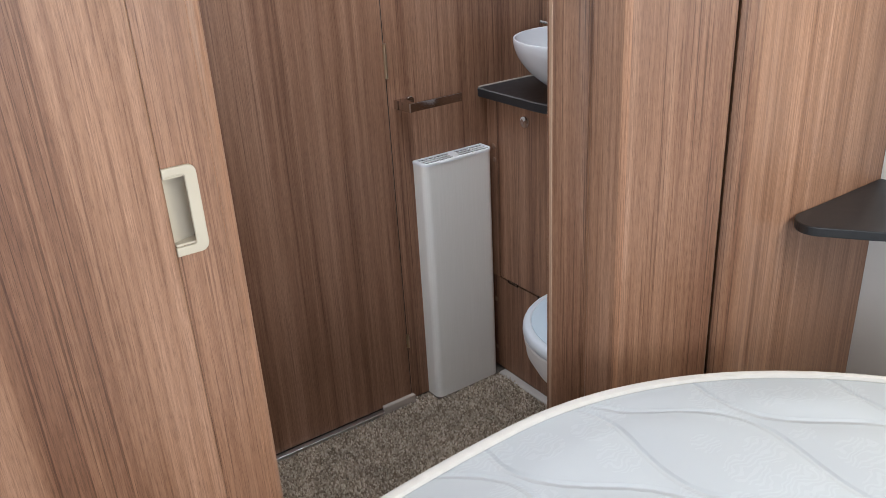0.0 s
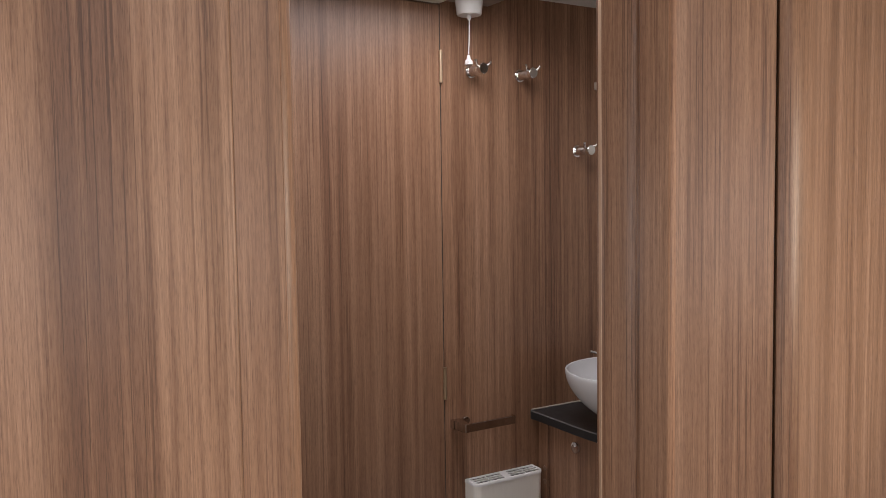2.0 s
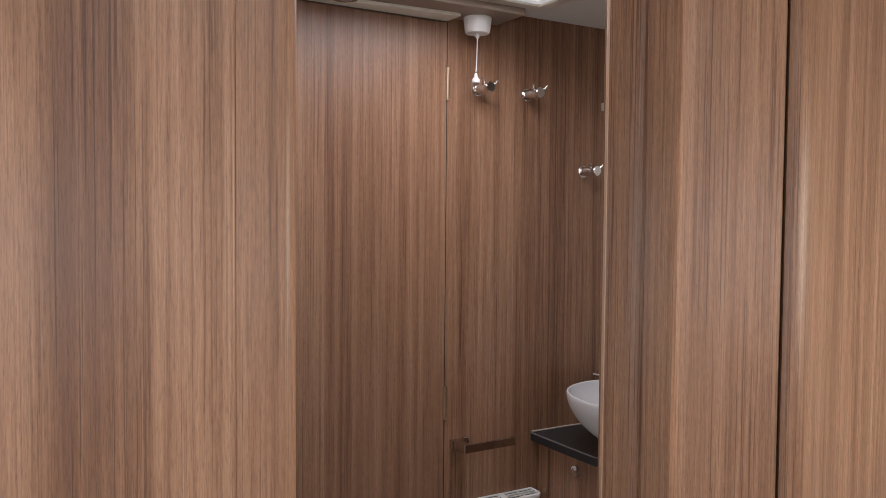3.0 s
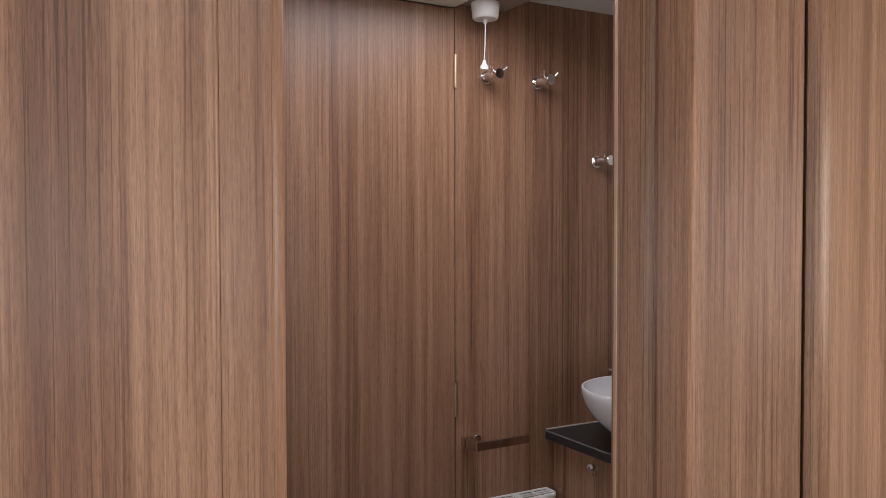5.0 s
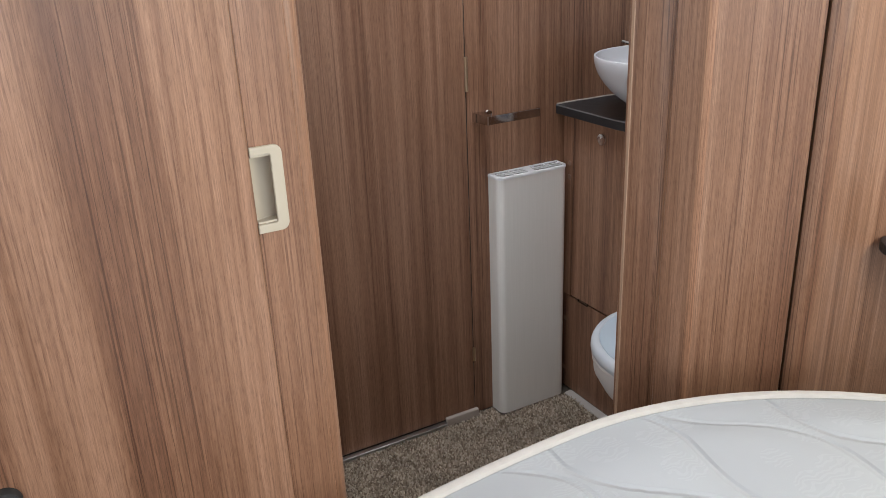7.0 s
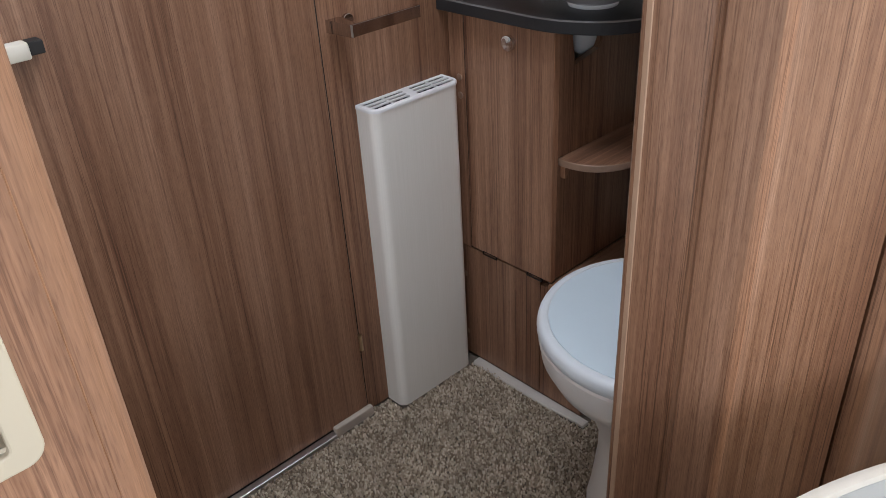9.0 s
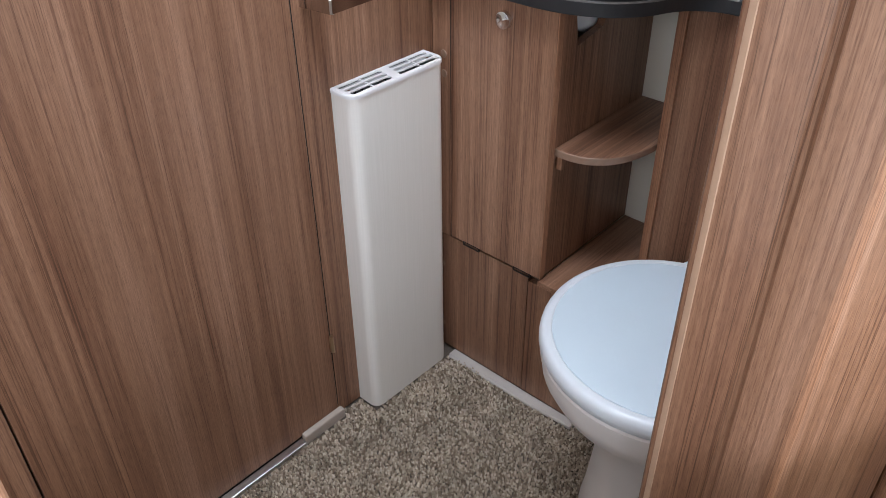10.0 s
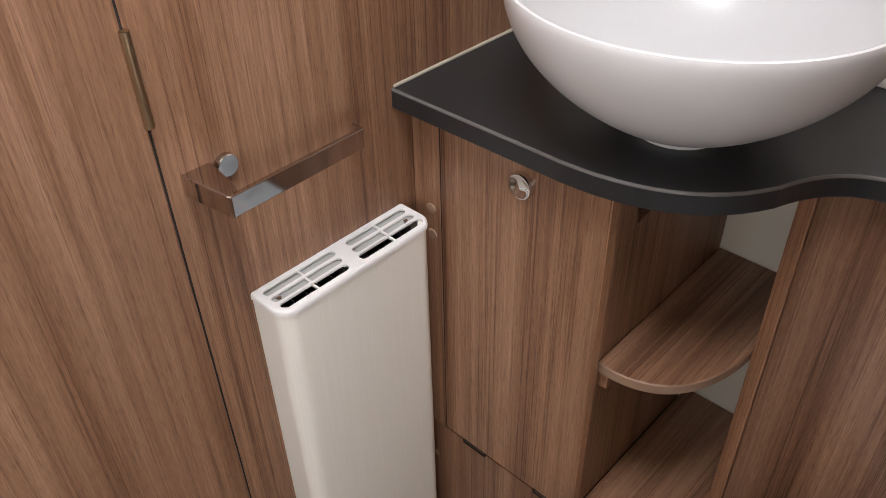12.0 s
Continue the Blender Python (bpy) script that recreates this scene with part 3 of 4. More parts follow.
holes = []
for k in range(3):
    y, trim = IY0 + (k + 0.5) * ROW, 0.003 * (1 - k)
    for xa, xb in ((X0 + 0.008, MID - 0.009 - trim), (MID + 0.009 - trim, X1 - 0.008)):
        cut = (xa + xb) / 2
        holes.append(slot(xa, cut - 0.0012, y, 0.0055, True, False))
        holes.append(slot(cut + 0.0012, xb, y, 0.0055, False, True))
rim_line = rounded(X0 - 0.0007, Y0 - 0.0007, X1 + 0.0007, BACK - 0.0006, (0.021, 0.021, 0.001, 0.001), 10)
face_line = rounded(X0 + 0.0012, Y0 + 0.0012, X1 - 0.0012, BACK - 0.0006, (0.019, 0.019, 0.001, 0.001), 10)
lip = [[(x, y, z) for x, y in line] for line, z in ((face_line, ZT), (rounded(X0 - 0.0002, Y0 - 0.0002, X1 + 0.0002, BACK - 0.0006, (0.0205, 0.0205, 0.001, 0.001), 10), ZT - 0.0012), (rim_line, ZT - 0.0035), (rim_line, ZT - 0.0075))]
bm = bmesh.new()
rows = [[bm.verts.new(p) for p in line] for line in lip]
for ra, rb in zip(rows, rows[1:]):
    for k in range(len(ra)):
        bm.faces.new((ra[k], ra[(k + 1) % len(ra)], rb[(k + 1) % len(ra)], rb[k]))
bmesh.ops.recalc_face_normals(bm, faces=bm.faces)
cap_ob = part("top_rim", bm, GRILLE, rad, "white moulded rim", smooth=True)
part("grille", slotted_plate(face_line, holes, ZT - 0.0026, ZT), GRILLE, cap_ob, "white grille with rounded slots")
# dark plates put in as the shade seen through the slots
part("liner", cube(X0 + 0.006, BACK - 0.0050, ZT - 0.0525, X1 - 0.006, BACK - 0.0025, ZT - 0.0050), DARK, rad, "dark plate painting the shade inside")
part("liner", cube(X0 + 0.024, Y0 + 0.0062, ZT - 0.0525, X1 - 0.024, Y0 + 0.0080, ZT - 0.0050), DARK, rad, "dark plate painting the shade inside")
part("baffle", cube(X0 + 0.0065, IY0 + ROW * 1.30, ZT - 0.0062, X1 - 0.0065, BACK - 0.0055, ZT - 0.0048), BAFFLE, rad, "pale baffle under the slots")
part("inside", cube(X0 + 0.016, Y0 + 0.014, ZT - 0.0545, X1 - 0.006, BACK - 0.006, ZT - 0.0530), DARK, rad, "dark plate painting the shade inside")
for k in range(12):
    x = X0 + 0.014 + k * (X1 - X0 - 0.028) / 11
    part("fin", cube(x - 0.0006, Y0 + 0.024, ZT - 0.0525, x + 0.0006, BACK - 0.008, ZT - 0.0140), FIN, rad)
for x, y in ((X0 + 0.018, Y0 + 0.030), (X1 - 0.02, Y0 + 0.028)):
    part("screw", lathe(bmesh.new(), [(0, 0.003), (0.003, 0.0025), (0.0036, 0.0)], (x, y, ZT - 0.0049), segs=14), CHROME, rad, smooth=True)

# ---------- vanity unit ----------
FX = 2.030
vanity = thing("vanity_cabinet", (2.17, 2.25, 0.0), "walnut vanity cabinet with open corner shelves", "cabinet")
part("filler", cube(FX + 0.0006, 2.3748, 0.3125, FX + 0.02, BACK - 0.001, 0.845, bevel=0.0008, segs=1), WOOD, vanity)
leaf = part("cupboard_door", cube(FX, 2.1455, 0.3165, FX + 0.016, 2.3726, 0.842, bevel=0.0012), WOOD, vanity)
KN = (FX - 0.0002, 2.252, 0.803)
bm = lathe(bmesh.new(), [(0, 0.0045), (0.008, 0.005), (0.0115, 0.007), (0.0145, 0.0075), (0.0155, 0.005), (0.0155, 0.0)], KN, segs=32, axis=(-1, 0, 0))
knob = part("push_knob", bm, CHROME, leaf, "round chrome push knob", smooth=True)
part("joint", cube(FX + 0.0014, 2.3727, 0.3135, FX + 0.0155, 2.3747, 0.845), GROOVE, vanity)
part("lower_panel", prism(bmesh.new(), [(FX + 0.002, 2.1735), (FX + 0.002, BACK - 0.001), (FX + 0.018, BACK - 0.001), (FX + 0.018, 2.1735)], 0.004, 0.3105), WOOD, vanity)
part("lower_corner", prism(bmesh.new(), [(FX + 0.002, 2.1715), (FX + 0.018, 2.1715), (FX + 0.018, 2.065), (2.188, 2.016), (2.188, 1.998), (FX + 0.002, 2.055)], 0.004, 0.2985), WOOD, vanity)
for y in (2.318, 2.188):
    bm = bmesh.new()
    y0, y1, z0, z1 = y - 0.021, y + 0.021, 0.3085, 0.3175
    for s in ((y0, z0, y1, z0 + 0.0014), (y0, z1 - 0.0014, y1, z1), (y0, z0, y0 + 0.0014, z1), (y1 - 0.0014, z0, y1, z1)):
        box(bm, FX - 0.0008, s[0], s[1], FX + 0.003, s[2], s[3])
    part("hinge_leaf", bm, GROOVE, vanity, "thin dark hinge outline")
# cabinet side with a notch for the waste trap
NOTCH = [(FX + 0.017, 0.3120), (2.344, 0.3120), (2.344, 0.845), (2.190, 0.845), (2.178, 0.790), (2.170, 0.778), (2.098, 0.764), (2.088, 0.815), (2.088, 0.845), (FX + 0.017, 0.845)]
part("side_panel", prism(bmesh.new(), NOTCH, 2.1500, 2.1645, axis="y"), WOOD, vanity)
part("joint", cube(FX + 0.0162, 2.1486, 0.3168, FX + 0.0182, 2.1498, 0.842), GROOVE, vanity)
part("side_edge", cube(FX + 0.0004, 2.1440, 0.3168, FX + 0.0150, 2.1454, 0.842), WOOD_EDGE, leaf, "pale door edge")
for x, y, z in ((FX + 0.0018, 2.4000, 0.066), (FX + 0.0018, 2.4000, 0.232), (FX + 0.0004, 2.3890, 0.670), (FX + 0.0004, 2.3900, 0.708)):
    part("screw_cap", lathe(bmesh.new(), [(0, 0.0014), (0.0065, 0.0012), (0.0076, 0.0)], (x, y, z), segs=20, axis=(-1, 0, 0)), LIPPING, vanity, "brown screw cap", smooth=True)
part("back_panel", cube(2.345, 2.02, 0.0, 2.353, 2.40, 0.845), CREAM, vanity, "cream back board")
low = [(FX, 2.1490), (FX, 2.060), (2.186, 2.000), (2.206, 2.0), (2.344, 2.02), (2.344, 2.1490)]
part("bottom_shelf", prism(bmesh.new(), low, 0.2990, 0.3115, bevel=0.001, segs=1), WOOD_X, vanity)
curve = bezier((2.053, 2.1490), (2.044, 2.036), (2.190, 2.0255), 16)
part("curved_shelf", prism(bmesh.new(), curve + [(2.344, 2.032), (2.344, 2.1490)], 0.5760, 0.5910, bevel=0.0015), WOOD_X, vanity, "shelf with a curved front")
bm = bmesh.new()
rows = []
for k, (x, y) in enumerate(curve):
    (xa, ya), (xb, yb) = curve[max(k - 1, 0)], curve[min(k + 1, len(curve) - 1)]
    size = math.hypot(xb - xa, yb - ya)
    nx, ny = (yb - ya) / size, -(xb - xa) / size
    rows.append([bm.verts.new((x + nx * d, y + ny * d, z)) for d, z in ((-0.0004, 0.5764), (0.0008, 0.5775), (0.0008, 0.5895), (-0.0004, 0.5908))])
for ra, rb in zip(rows, rows[1:]):
    for k in range(3):
        bm.faces.new((ra[k], ra[k + 1], rb[k + 1], rb[k]))
bmesh.ops.recalc_face_normals(bm, faces=bm.faces)
part("shelf_lipping", bm, LIPPING, vanity, "smooth brown edge band of the curved shelf", smooth=True)
bm = prism(bmesh.new(), [(2.060, 0.5755), (2.092, 0.5755), (2.088, 0.568), (2.070, 0.558), (2.066, 0.548), (2.060, 0.548)], 2.1370, 2.1490, axis="y")
part("bracket", bm, WOOD_EDGE, vanity, "small brown shelf bracket")
part("shelf_cheek", cube(2.196, 2.010, 0.3120, 2.344, 2.024, 0.845), WOOD, vanity)
part("cheek_edge", cube(2.1835, 2.0070, 0.3120, 2.1955, 2.0240, 0.845, bevel=0.0015), WOOD_EDGE, vanity)

panel = thing("toilet_panel", (2.20, 1.77, 0.0), "walnut laminate panel behind the toilet", "wall panel", kind="structure")
part("board", cube(2.190, 1.5255, 0.0, 2.206, 2.0068, 0.845), WOOD, panel)
hatch = thing("flush_control", (2.19, 1.805, 0.77), "white-framed grey flush control panel", "control panel")
HY0, HY1, HZA, HZB = 1.750, 1.844, 0.712, 0.832
out = rounded(HY0, HZA, HY1, HZB, (0.022,) * 4, 6)
part("surround", prism(bmesh.new(), out, 2.181, 2.1895, bevel=0.002, axis="x"), WHITE, hatch, smooth=True)
part("cover", prism(bmesh.new(), rounded(HY0 + 0.011, HZA + 0.012, HY1 - 0.011, HZB - 0.012, (0.013,) * 4, 5), 2.1792, 2.1808, axis="x"), GREY, hatch, smooth=True)
part("button", cube(2.1768, 1.8115, 0.780, 2.1790, 1.8195, 0.7855, bevel=0.0006, segs=1), DARK, hatch, "small dark button")

trap = thing("waste_trap", (2.188, 2.198, 0.80), "white plastic waste trap under the basin", "waste trap")
part("bottle", lathe(bmesh.new(), [(0, 0.7545), (0.014, 0.7555), (0.021, 0.7605), (0.0265, 0.772), (0.0275, 0.832), (0.018, 0.838), (0.018, 0.845)], (2.188, 2.198, 0.0), segs=28), WHITE, trap, smooth=True)

# countertop with its bowed front edge
TOPZ = 0.870
front = [(2.002, BACK - 0.001), (2.002, 2.30)] + bezier((2.002, 2.21), (1.998, 2.080), (2.080, 2.026), 12) + bezier((2.095, 2.017), (2.172, 1.990), (2.1715, 1.925), 12) + [(2.172, 1.5265), (EAST - 0.001, 1.5265), (EAST - 0.001, BACK - 0.001)]
top = thing("countertop", (2.2, 2.1, 0.845), "charcoal laminate countertop with a curved front edge", "countertop")
part("slab", prism(bmesh.new(), front, 0.8455, TOPZ, bevel=0.0025), COUNTER, top)
# pale grey strip painting the highlight on the counter's front bevel
run = front[:-3]
bm = bmesh.new()
rows = []
for k, (x, y) in enumerate(run):
    (xa, ya), (xb, yb) = run[max(k - 1, 0)], run[min(k + 1, len(run) - 1)]
    size = math.hypot(xb - xa, yb - ya)
    nx, ny = (yb - ya) / size, -(xb - xa) / size
    rows.append([bm.verts.new((x + nx * d, y + ny * d, TOPZ + z)) for d, z in ((0.0003, -0.0028), (0.0002, -0.0018), (-0.0005, -0.0006), (-0.0012, 0.0001), (-0.0022, 0.0002))])
for ra, rb in zip(rows, rows[1:]):
    for k in range(4):
        bm.faces.new((ra[k], ra[k + 1], rb[k + 1], rb[k]))
bmesh.ops.recalc_face_normals(bm, faces=bm.faces)
part("edging", bm, EDGE_HIGHLIGHT, top, "pale line painted as the front edge highlight", smooth=True)
bm = cube(2.004, BACK - 0.0045, TOPZ + 0.0003, EAST - 0.004, BACK - 0.0008, TOPZ + 0.004, bevel=0.001, segs=1)
part("sealant", bm, BEIGE, top, "pale sealant line")
bm = cube(EAST - 0.012, 1.53, TOPZ + 0.0003, EAST - 0.0008, BACK - 0.006, TOPZ + 0.010, bevel=0.003)
part("back_trim", bm, WHITE, top, "white trim along the wall")

# ---------- basin and tap ----------
BX, BY, BR, BH = 2.130, 2.140, 0.1785, 0.150


def bowl_radius(u):
    """The bowl's outer radius at a part u of its height."""
    return BR * (0.256 + 0.744 * (1 - (1 - u) ** 2.01) ** 0.882)


profile = [(0, 0.0), (0.045, 0.0), (0.046, 0.004), (0.0445, 0.007)] + [(bowl_radius(k / 18), 0.007 + (BH - 0.007) * k / 18) for k in range(1, 18)]
profile += [(BR - 0.0004, BH - 0.003), (BR - 0.001, BH - 0.0006), (BR - 0.0035, BH), (BR - 0.006, BH - 0.0012)]
profile += [(bowl_radius(k / 18) - 0.0065, 0.012 + (BH - 0.0155) * k / 18) for k in range(17, 0, -1)] + [(0.022, 0.013), (0, 0.013)]
basin = thing("wash_basin", (BX, BY, TOPZ), "round white vessel basin on the charcoal countertop", "basin")
part("bowl", lathe(bmesh.new(), profile, (BX, BY, TOPZ + 0.0003), segs=96), PORCELAIN, basin, smooth=True)
part("waste", lathe(bmesh.new(), [(0.021, 0.0), (0.021, 0.003), (0.016, 0.0045), (0, 0.0045)], (BX, BY, TOPZ + 0.0135), segs=32), CHROME, basin, "chrome waste", smooth=True)
tap = thing("tap", (2.290, 2.392, TOPZ), "polished chrome mixer tap beside the basin", "tap")
part("column", lathe(bmesh.new(), [(0.018, 0), (0.018, 0.005), (0.013, 0.009), (0.0125, 0.100), (0.0135, 0.104), (0.0135, 0.122), (0, 0.125)], (2.290, 2.392, TOPZ + 0.0003), segs=28), CHROME, tap, smooth=True)
part("spout", tube(bmesh.new(), [(2.290, 2.392, 0.950), (2.270, 2.370, 0.985), (2.235, 2.330, 1.000), (2.215, 2.305, 0.992)], 0.008, 14), CHROME, tap, smooth=True)
part("lever", tube(bmesh.new(), [(2.290, 2.392, 0.992), (2.240, 2.388, 1.006), (2.188, 2.382, 1.022)], 0.0042, 10), CHROME, tap, smooth=True)

wall_shelf = thing("wall_shelf", (2.30, 2.37, 1.78), "small beige shelf on the washroom wall", "shelf")
part("board", cube(2.236, 2.330, 1.770, EAST - 0.001, BACK - 0.001, 1.792, bevel=0.002), BEIGE, wall_shelf)

# ---------- toilet ----------
TX, TY, LZ = 1.905, 1.815, 0.455
loo = thing("toilet", (TX, TY, 0.0), "white cassette toilet with a pale closed lid", "toilet")


def egg(scale, k=56, front=1.0):
    """The seat's outline about its centre."""
    out = []
    for i in range(k):
        a = 2 * math.pi * i / k
        rx = (0.198 if math.cos(a) > 0 else 0.197 * front)
        out.append((TX + scale * rx * math.cos(a), TY + scale * 0.198 * math.sin(a)))
    return out


def loft(bm, loops, cap_first=True, cap_last=True):
    rows = [[bm.verts.new(p) for p in loop] for loop in loops]
    n = len(rows[0])
    for a, b in zip(rows, rows[1:]):
        for k in range(n):
            bm.faces.new((a[k], a[(k + 1) % n], b[(k + 1) % n], b[k]))
    if cap_first:
        bm.faces.new(rows[0][::-1])
    if cap_last:
        bm.faces.new(rows[-1])
    bmesh.ops.recalc_face_normals(bm, faces=bm.faces)
    return bm


def level(outline, z):
    return [(x, y, z) for x, y in outline]


rim = loft(bmesh.new(), [level(egg(0.975), LZ - 0.0275), level(egg(0.992), LZ - 0.0255), level(egg(1.0), LZ - 0.0210), level(egg(1.0), LZ - 0.0150), level(egg(0.994), LZ - 0.0085), level(egg(0.982), LZ - 0.0035), level(egg(0.965), LZ - 0.0008), level(egg(0.945), LZ + 0.0004), level(egg(0.912), LZ + 0.0006), level(egg(0.903), LZ - 0.0010), level(egg(0.890), LZ - 0.0012)])
lid_ob = part("lid", rim, LIDRIM, loo, "closed lid with a thick rounded rim", smooth=True)
panel_top = loft(bmesh.new(), [level(egg(0.902), LZ - 0.0010), level(egg(0.897), LZ + 0.0006), level(egg(0.885), LZ + 0.0012), level(egg(0.6), LZ + 0.0035), level(egg(0.3), LZ + 0.0048), level(egg(0.05), LZ + 0.0052)])
part("lid_panel", panel_top, SEAT, lid_ob, "pale blue-white lid panel", smooth=True)
ring_seat = loft(bmesh.new(), [level(egg(0.962), LZ - 0.0465), level(egg(0.984), LZ - 0.0435), level(egg(0.988), LZ - 0.0330), level(egg(0.968), LZ - 0.0290)])
part("seat", ring_seat, BOWL, loo, smooth=True)


def shifted(outline, dx, sx=1.0, sy=1.0):
    return [(TX + dx + (x - TX) * sx, TY + (y - TY) * sy) for x, y in outline]


bowl = loft(bmesh.new(), [level(shifted(egg(1), 0.060, 0.76, 0.63), 0.0), level(shifted(egg(1), 0.063, 0.74, 0.61), 0.03), level(shifted(egg(1), 0.068, 0.69, 0.58), 0.12), level(shifted(egg(1), 0.068, 0.69, 0.58), 0.18), level(shifted(egg(1), 0.058, 0.74, 0.65), 0.235), level(shifted(egg(1), 0.045, 0.82, 0.76), 0.29), level(shifted(egg(1), 0.015, 0.93, 0.91), 0.345), level(shifted(egg(1), 0.0, 0.965, 0.955), 0.385), level(shifted(egg(1), 0.0, 0.965, 0.96), LZ - 0.047)])
part("bowl", bowl, BOWL, loo, smooth=True)
back = [(2.060, 1.905), (2.098, 1.892), (2.162, 1.853), (2.176, 1.835), (2.176, 1.710), (2.162, 1.690), (2.098, 1.650), (2.060, 1.64)]
part("hinge_housing", prism(bmesh.new(), back, LZ - 0.06, LZ - 0.004, bevel=0.006, segs=3), SEAT, loo, smooth=True)
part("pedestal_back", cube(2.06, 1.72, 0.0, 2.186, 1.885, LZ - 0.062, bevel=0.012), BOWL, loo, smooth=True)
part("lid_hinge", tube(bmesh.new(), [(2.115, 1.795, LZ - 0.0035), (2.150, 1.788, LZ + 0.003)], 0.0035, 10), GREY, loo, "grey hinge pin", smooth=True)

# ---------- bedroom ----------
BEDZ = 0.650
bed = thing("bed", (1.45, 0.35, 0.0), "bed with a white quilted mattress and cream piping", "bed")


def bed_outline():
    right = [(1.33 + 0.72 * math.cos(a), 0.58 + 0.868 * math.sin(a)) for a in (radians(d) for d in range(2, 91, 2))]
    left = [(x, 1.448 - 0.22 * (1.34 - x) ** 2) for x in (1.28, 1.23, 1.18, 1.12, 1.06, 1.00, 0.96)]
    corner = bezier((0.94, 1.402), (0.875, 1.38), (0.86, 1.30), 8)
    foot = [(0.86, y / 10) for y in range(12, -8, -1)] + [(0.90, -0.86), (2.00, -0.86)] + [(2.05, y / 10) for y in range(-8, 6)]
    return right + left + corner + foot


OUT = bed_outline()
bc = (1.42, 0.35)


def inset(s):
    return [(bc[0] + (x - bc[0]) * s, bc[1] + (y - bc[1]) * s) for x, y in OUT]


def quilt(x, y):
    """Depth of the cloth below its puffed top, by its distance from the stitched lines."""
    u = (x * 0.95 + y * 0.31) / 0.098
    sw = 0.40 * math.sin(2 * math.pi * (y * 0.95 - x * 0.31) / 0.40)
    d = min(abs((w / 2 - round(w / 2)) * 2) for w in (u - sw, u + sw - 1.0)) * 0.098
    return -0.006 * math.exp(-((d / 0.026) ** 2))


bm = bmesh.new()
fine = []
for (xa, ya), (xb, yb) in zip(OUT, OUT[1:] + OUT[:1]):
    steps = max(1, int(math.hypot(xb - xa, yb - ya) / 0.018))
    fine += [(xa + (xb - xa) * k / steps, ya + (yb - ya) * k / steps) for k in range(steps)]
OUT = fine
loops = [[(x, y, BEDZ - 0.15) for x, y in inset(0.985)], [(x, y, BEDZ - 0.145) for x, y in inset(0.995)], [(x, y, BEDZ - 0.02) for x, y in inset(0.998)], [(x, y, BEDZ - 0.008) for x, y in inset(0.995)]]
for k in range(1, 66):
    s = 0.992 - 0.97 * (k / 65.0)
    loops.append([(x, y, BEDZ + 0.012 * min(1.0, k / 5.0) - 0.006 + quilt(x, y) * min(1.0, k / 3.0)) for x, y in inset(s)])
loft(bm, loops)
mattress = part("mattress", bm, TICKING, bed, "white quilted mattress", smooth=True)
for z, s in ((BEDZ - 0.006, 1.0), (BEDZ - 0.146, 0.998)):
    bm = bmesh.new()
    pts = inset(s)
    rows = []
    for k in range(8):
        a = 2 * math.pi * k / 8
        rows.append([(x + (x - bc[0]) * 0.008 * math.cos(a), y + (y - bc[1]) * 0.008 * math.cos(a), z + 0.0065 * math.sin(a)) for x, y in pts])
    rows.append(rows[0])
    loft(bm, rows, False, False)
    bmesh.ops.remove_doubles(bm, verts=bm.verts, dist=1e-5)
    part("piping", bm, PIPING, mattress, "cream corded piping", smooth=True)
part("base", prism(bmesh.new(), [(bc[0] + (x - bc[0]) * 0.93, bc[1] + (y - bc[1]) * 0.93) for x, y in OUT[::6]], 0.0, BEDZ - 0.152), WOOD, bed)

side = thing("bedside_shelf", (2.2, 1.4, 0.77), "black laminate corner shelf beside the bed", "shelf")
plan = [(2.325, 1.4885), (2.036, 1.4865)] + bezier((2.022, 1.480), (1.990, 1.455), (2.008, 1.425), 8) + [(2.066, 1.345), (2.10, 1.31)] + bezier((2.10, 1.31), (2.20, 1.22), (2.325, 1.18), 8)
part("board", prism(bmesh.new(), plan, 0.757, 0.775, bevel=0.002), COUNTER, side)

# dark round knob, placed low on the sliding door's face
stub = thing("dark_knob", (0.618, FACE, 0.742), "dark round knob set on the sliding door", "door buffer")
part("disc", lathe(bmesh.new(), [(0, 0.014), (0.010, 0.014), (0.0125, 0.0125), (0.0165, 0.012), (0.0180, 0.0095), (0.0180, 0.0)], (0.618, FACE - 0.0040, 0.742), segs=28, axis=(0, -1, 0)), DARK, stub, smooth=True)

# ---------- carpet ----------
rng = np.random.default_rng(7)


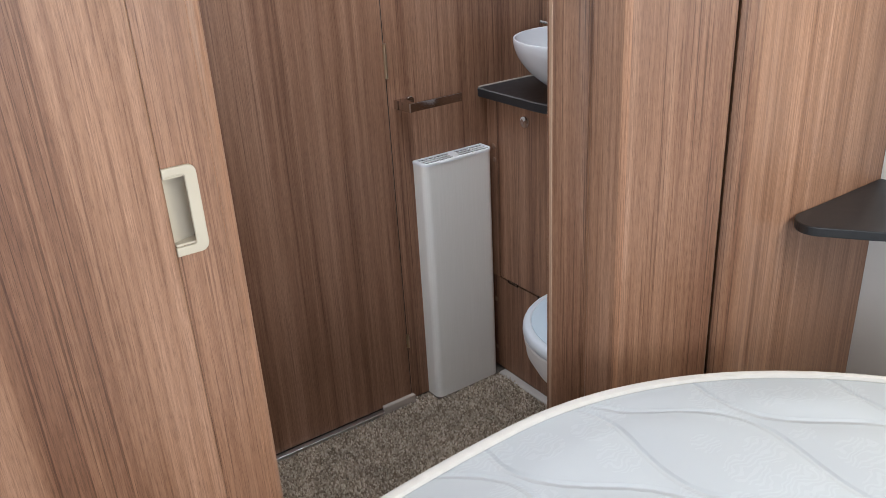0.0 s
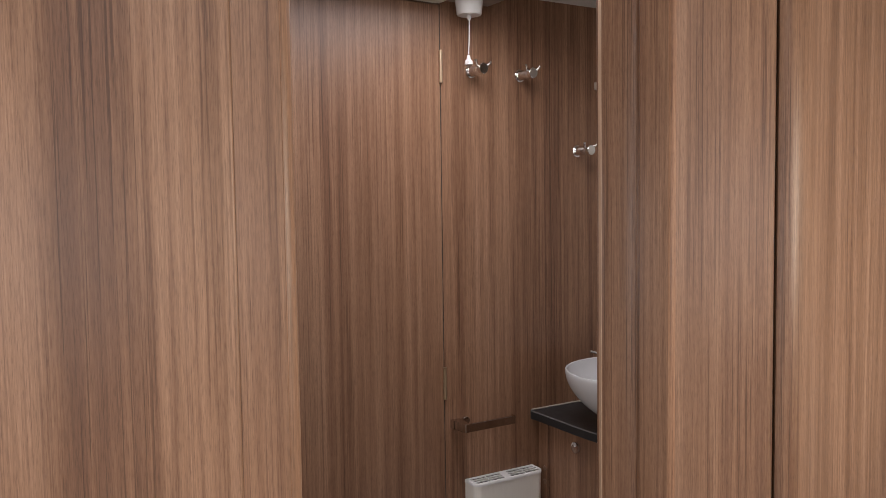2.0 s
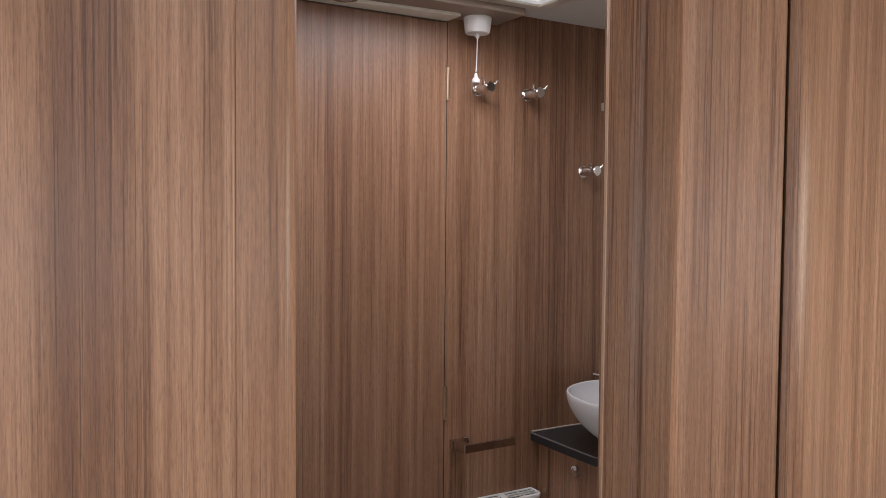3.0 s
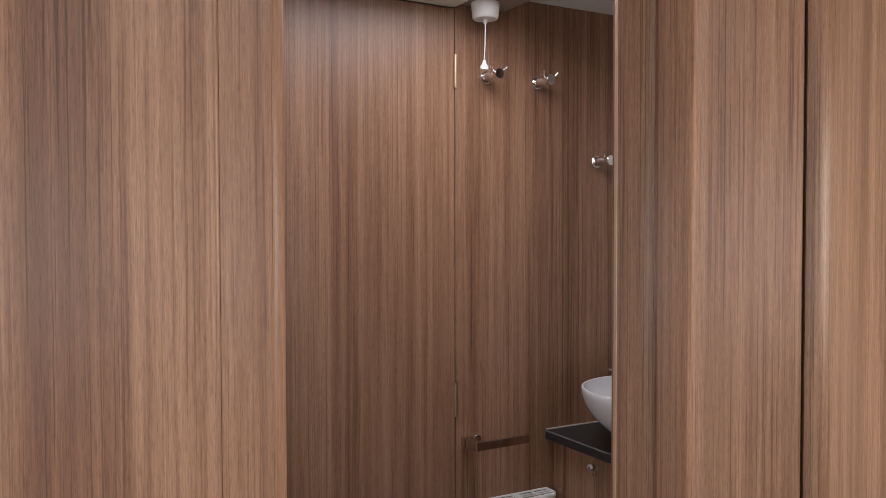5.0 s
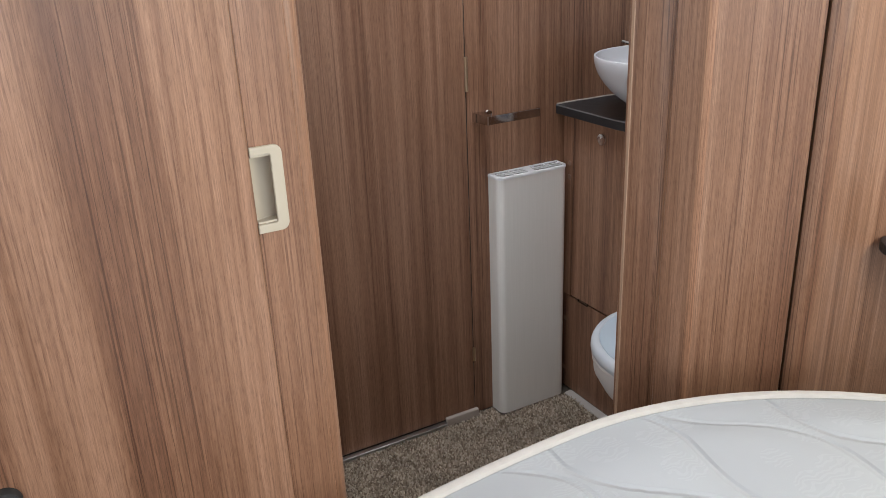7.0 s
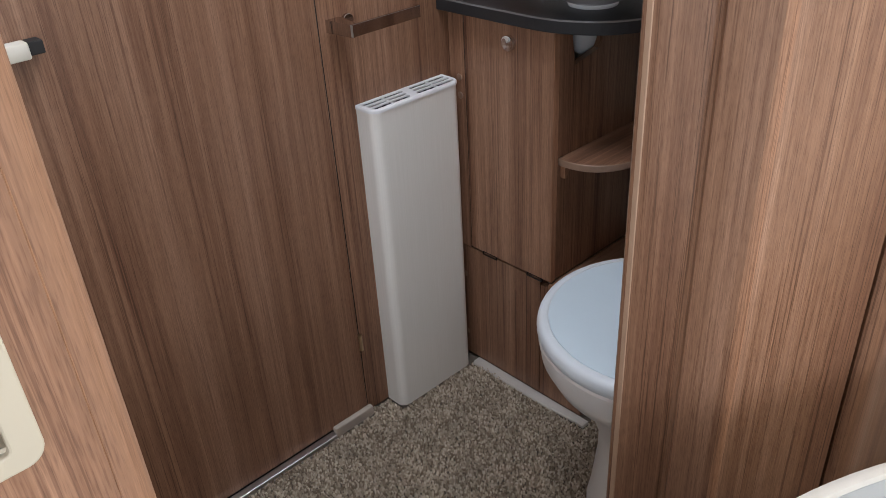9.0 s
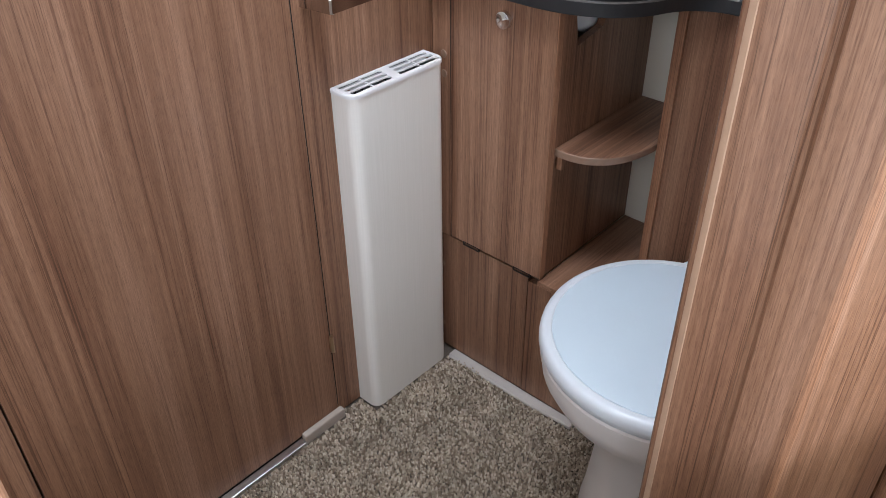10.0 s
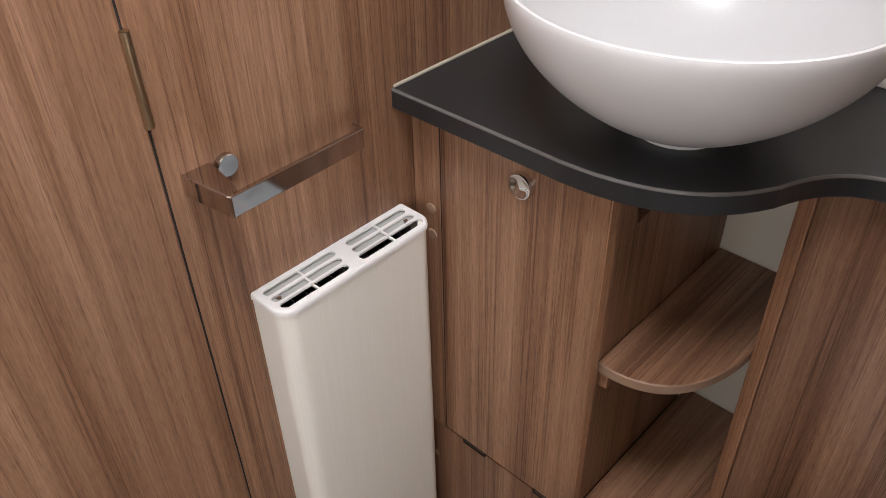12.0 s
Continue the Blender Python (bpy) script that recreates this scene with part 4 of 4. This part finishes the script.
def pile(name, x0, y0, x1, y1, gap, keep):
    """Short upright tufts, each a little leaning pyramid of its own."""
    nx, ny = int((x1 - x0) / gap), int((y1 - y0) / gap)
    gx, gy = np.meshgrid(np.arange(nx), np.arange(ny))
    px = x0 + (gx.ravel() + rng.random(nx * ny)) * gap
    py = y0 + (gy.ravel() + rng.random(nx * ny)) * gap
    ok = np.array([keep(a, b) for a, b in zip(px, py)])
    px, py = px[ok], py[ok]
    n = len(px)
    ang, rad_, hgt = rng.random(n) * 6.283, gap * (0.55 + 0.35 * rng.random(n)), 0.0055 + 0.0045 * rng.random(n)
    lean = (rng.random((n, 2)) - 0.5) * 0.006
    verts = np.zeros((n, 7, 3))
    for k in range(3):
        a = ang + k * 2.0944
        verts[:, k] = np.stack([px + rad_ * np.cos(a), py + rad_ * np.sin(a), np.full(n, -0.006)], 1)
        verts[:, 3 + k] = np.stack([px + lean[:, 0] * 0.7 + rad_ * 0.8 * np.cos(a + 0.4), py + lean[:, 1] * 0.7 + rad_ * 0.8 * np.sin(a + 0.4), -0.006 + hgt * 0.72], 1)
    verts[:, 6] = np.stack([px + lean[:, 0], py + lean[:, 1], -0.006 + hgt], 1)
    ridge = 0.009 * np.exp(-(((py - 2.318 + 0.10 * (px - 1.88)) / 0.012) ** 2) - (((px - 1.87) / 0.07) ** 2))
    ridge += 0.004 * np.exp(-(((py - 2.20 - 0.3 * (px - 1.7)) / 0.05) ** 2))
    verts[:, :, 2] += ridge[:, None]
    one = [(0, 1, 4, 3), (1, 2, 5, 4), (2, 0, 3, 5), (3, 4, 6), (4, 5, 6), (5, 3, 6)]
    faces = [tuple(7 * i + v for v in f) for i in range(n) for f in one]
    data = bpy.data.meshes.new(name)
    data.from_pydata(verts.reshape(-1, 3).tolist(), [], faces)
    data.materials.append(PILE)
    return new(name, data)


def on_carpet(x, y):
    if y > BACK - 0.02 and x < 1.73:
        return False
    if x > 1.78 and y > Y0:
        return False
    return x < FX - 0.022 or (y < 2.03 and x < 2.19)


carpet = pile("carpet_pile", 0.98, 1.36, 2.19, BACK - 0.001, 0.0046, on_carpet)
tagged(carpet, "mottled brown and beige looped carpet pile", "carpet", kind="stuff")
bm = cube(FX - 0.019, 2.03, -0.0055, FX + 0.0015, Y0, 0.003, bevel=0.001, segs=1)
structure("baseboard", bm, VINYL, "pale bare floor strip along the cabinet", "trim")
bm = tube(bmesh.new(), [(FX - 0.021, Y0 - 0.004, 0.0), (FX - 0.023, 2.25, 0.001), (FX - 0.021, 2.12, 0.0), (FX - 0.016, 2.04, 0.001)], 0.0042, 8)
structure("carpet_binding", bm, VINYL, "whipped edge of the carpet", "trim", smooth=True)
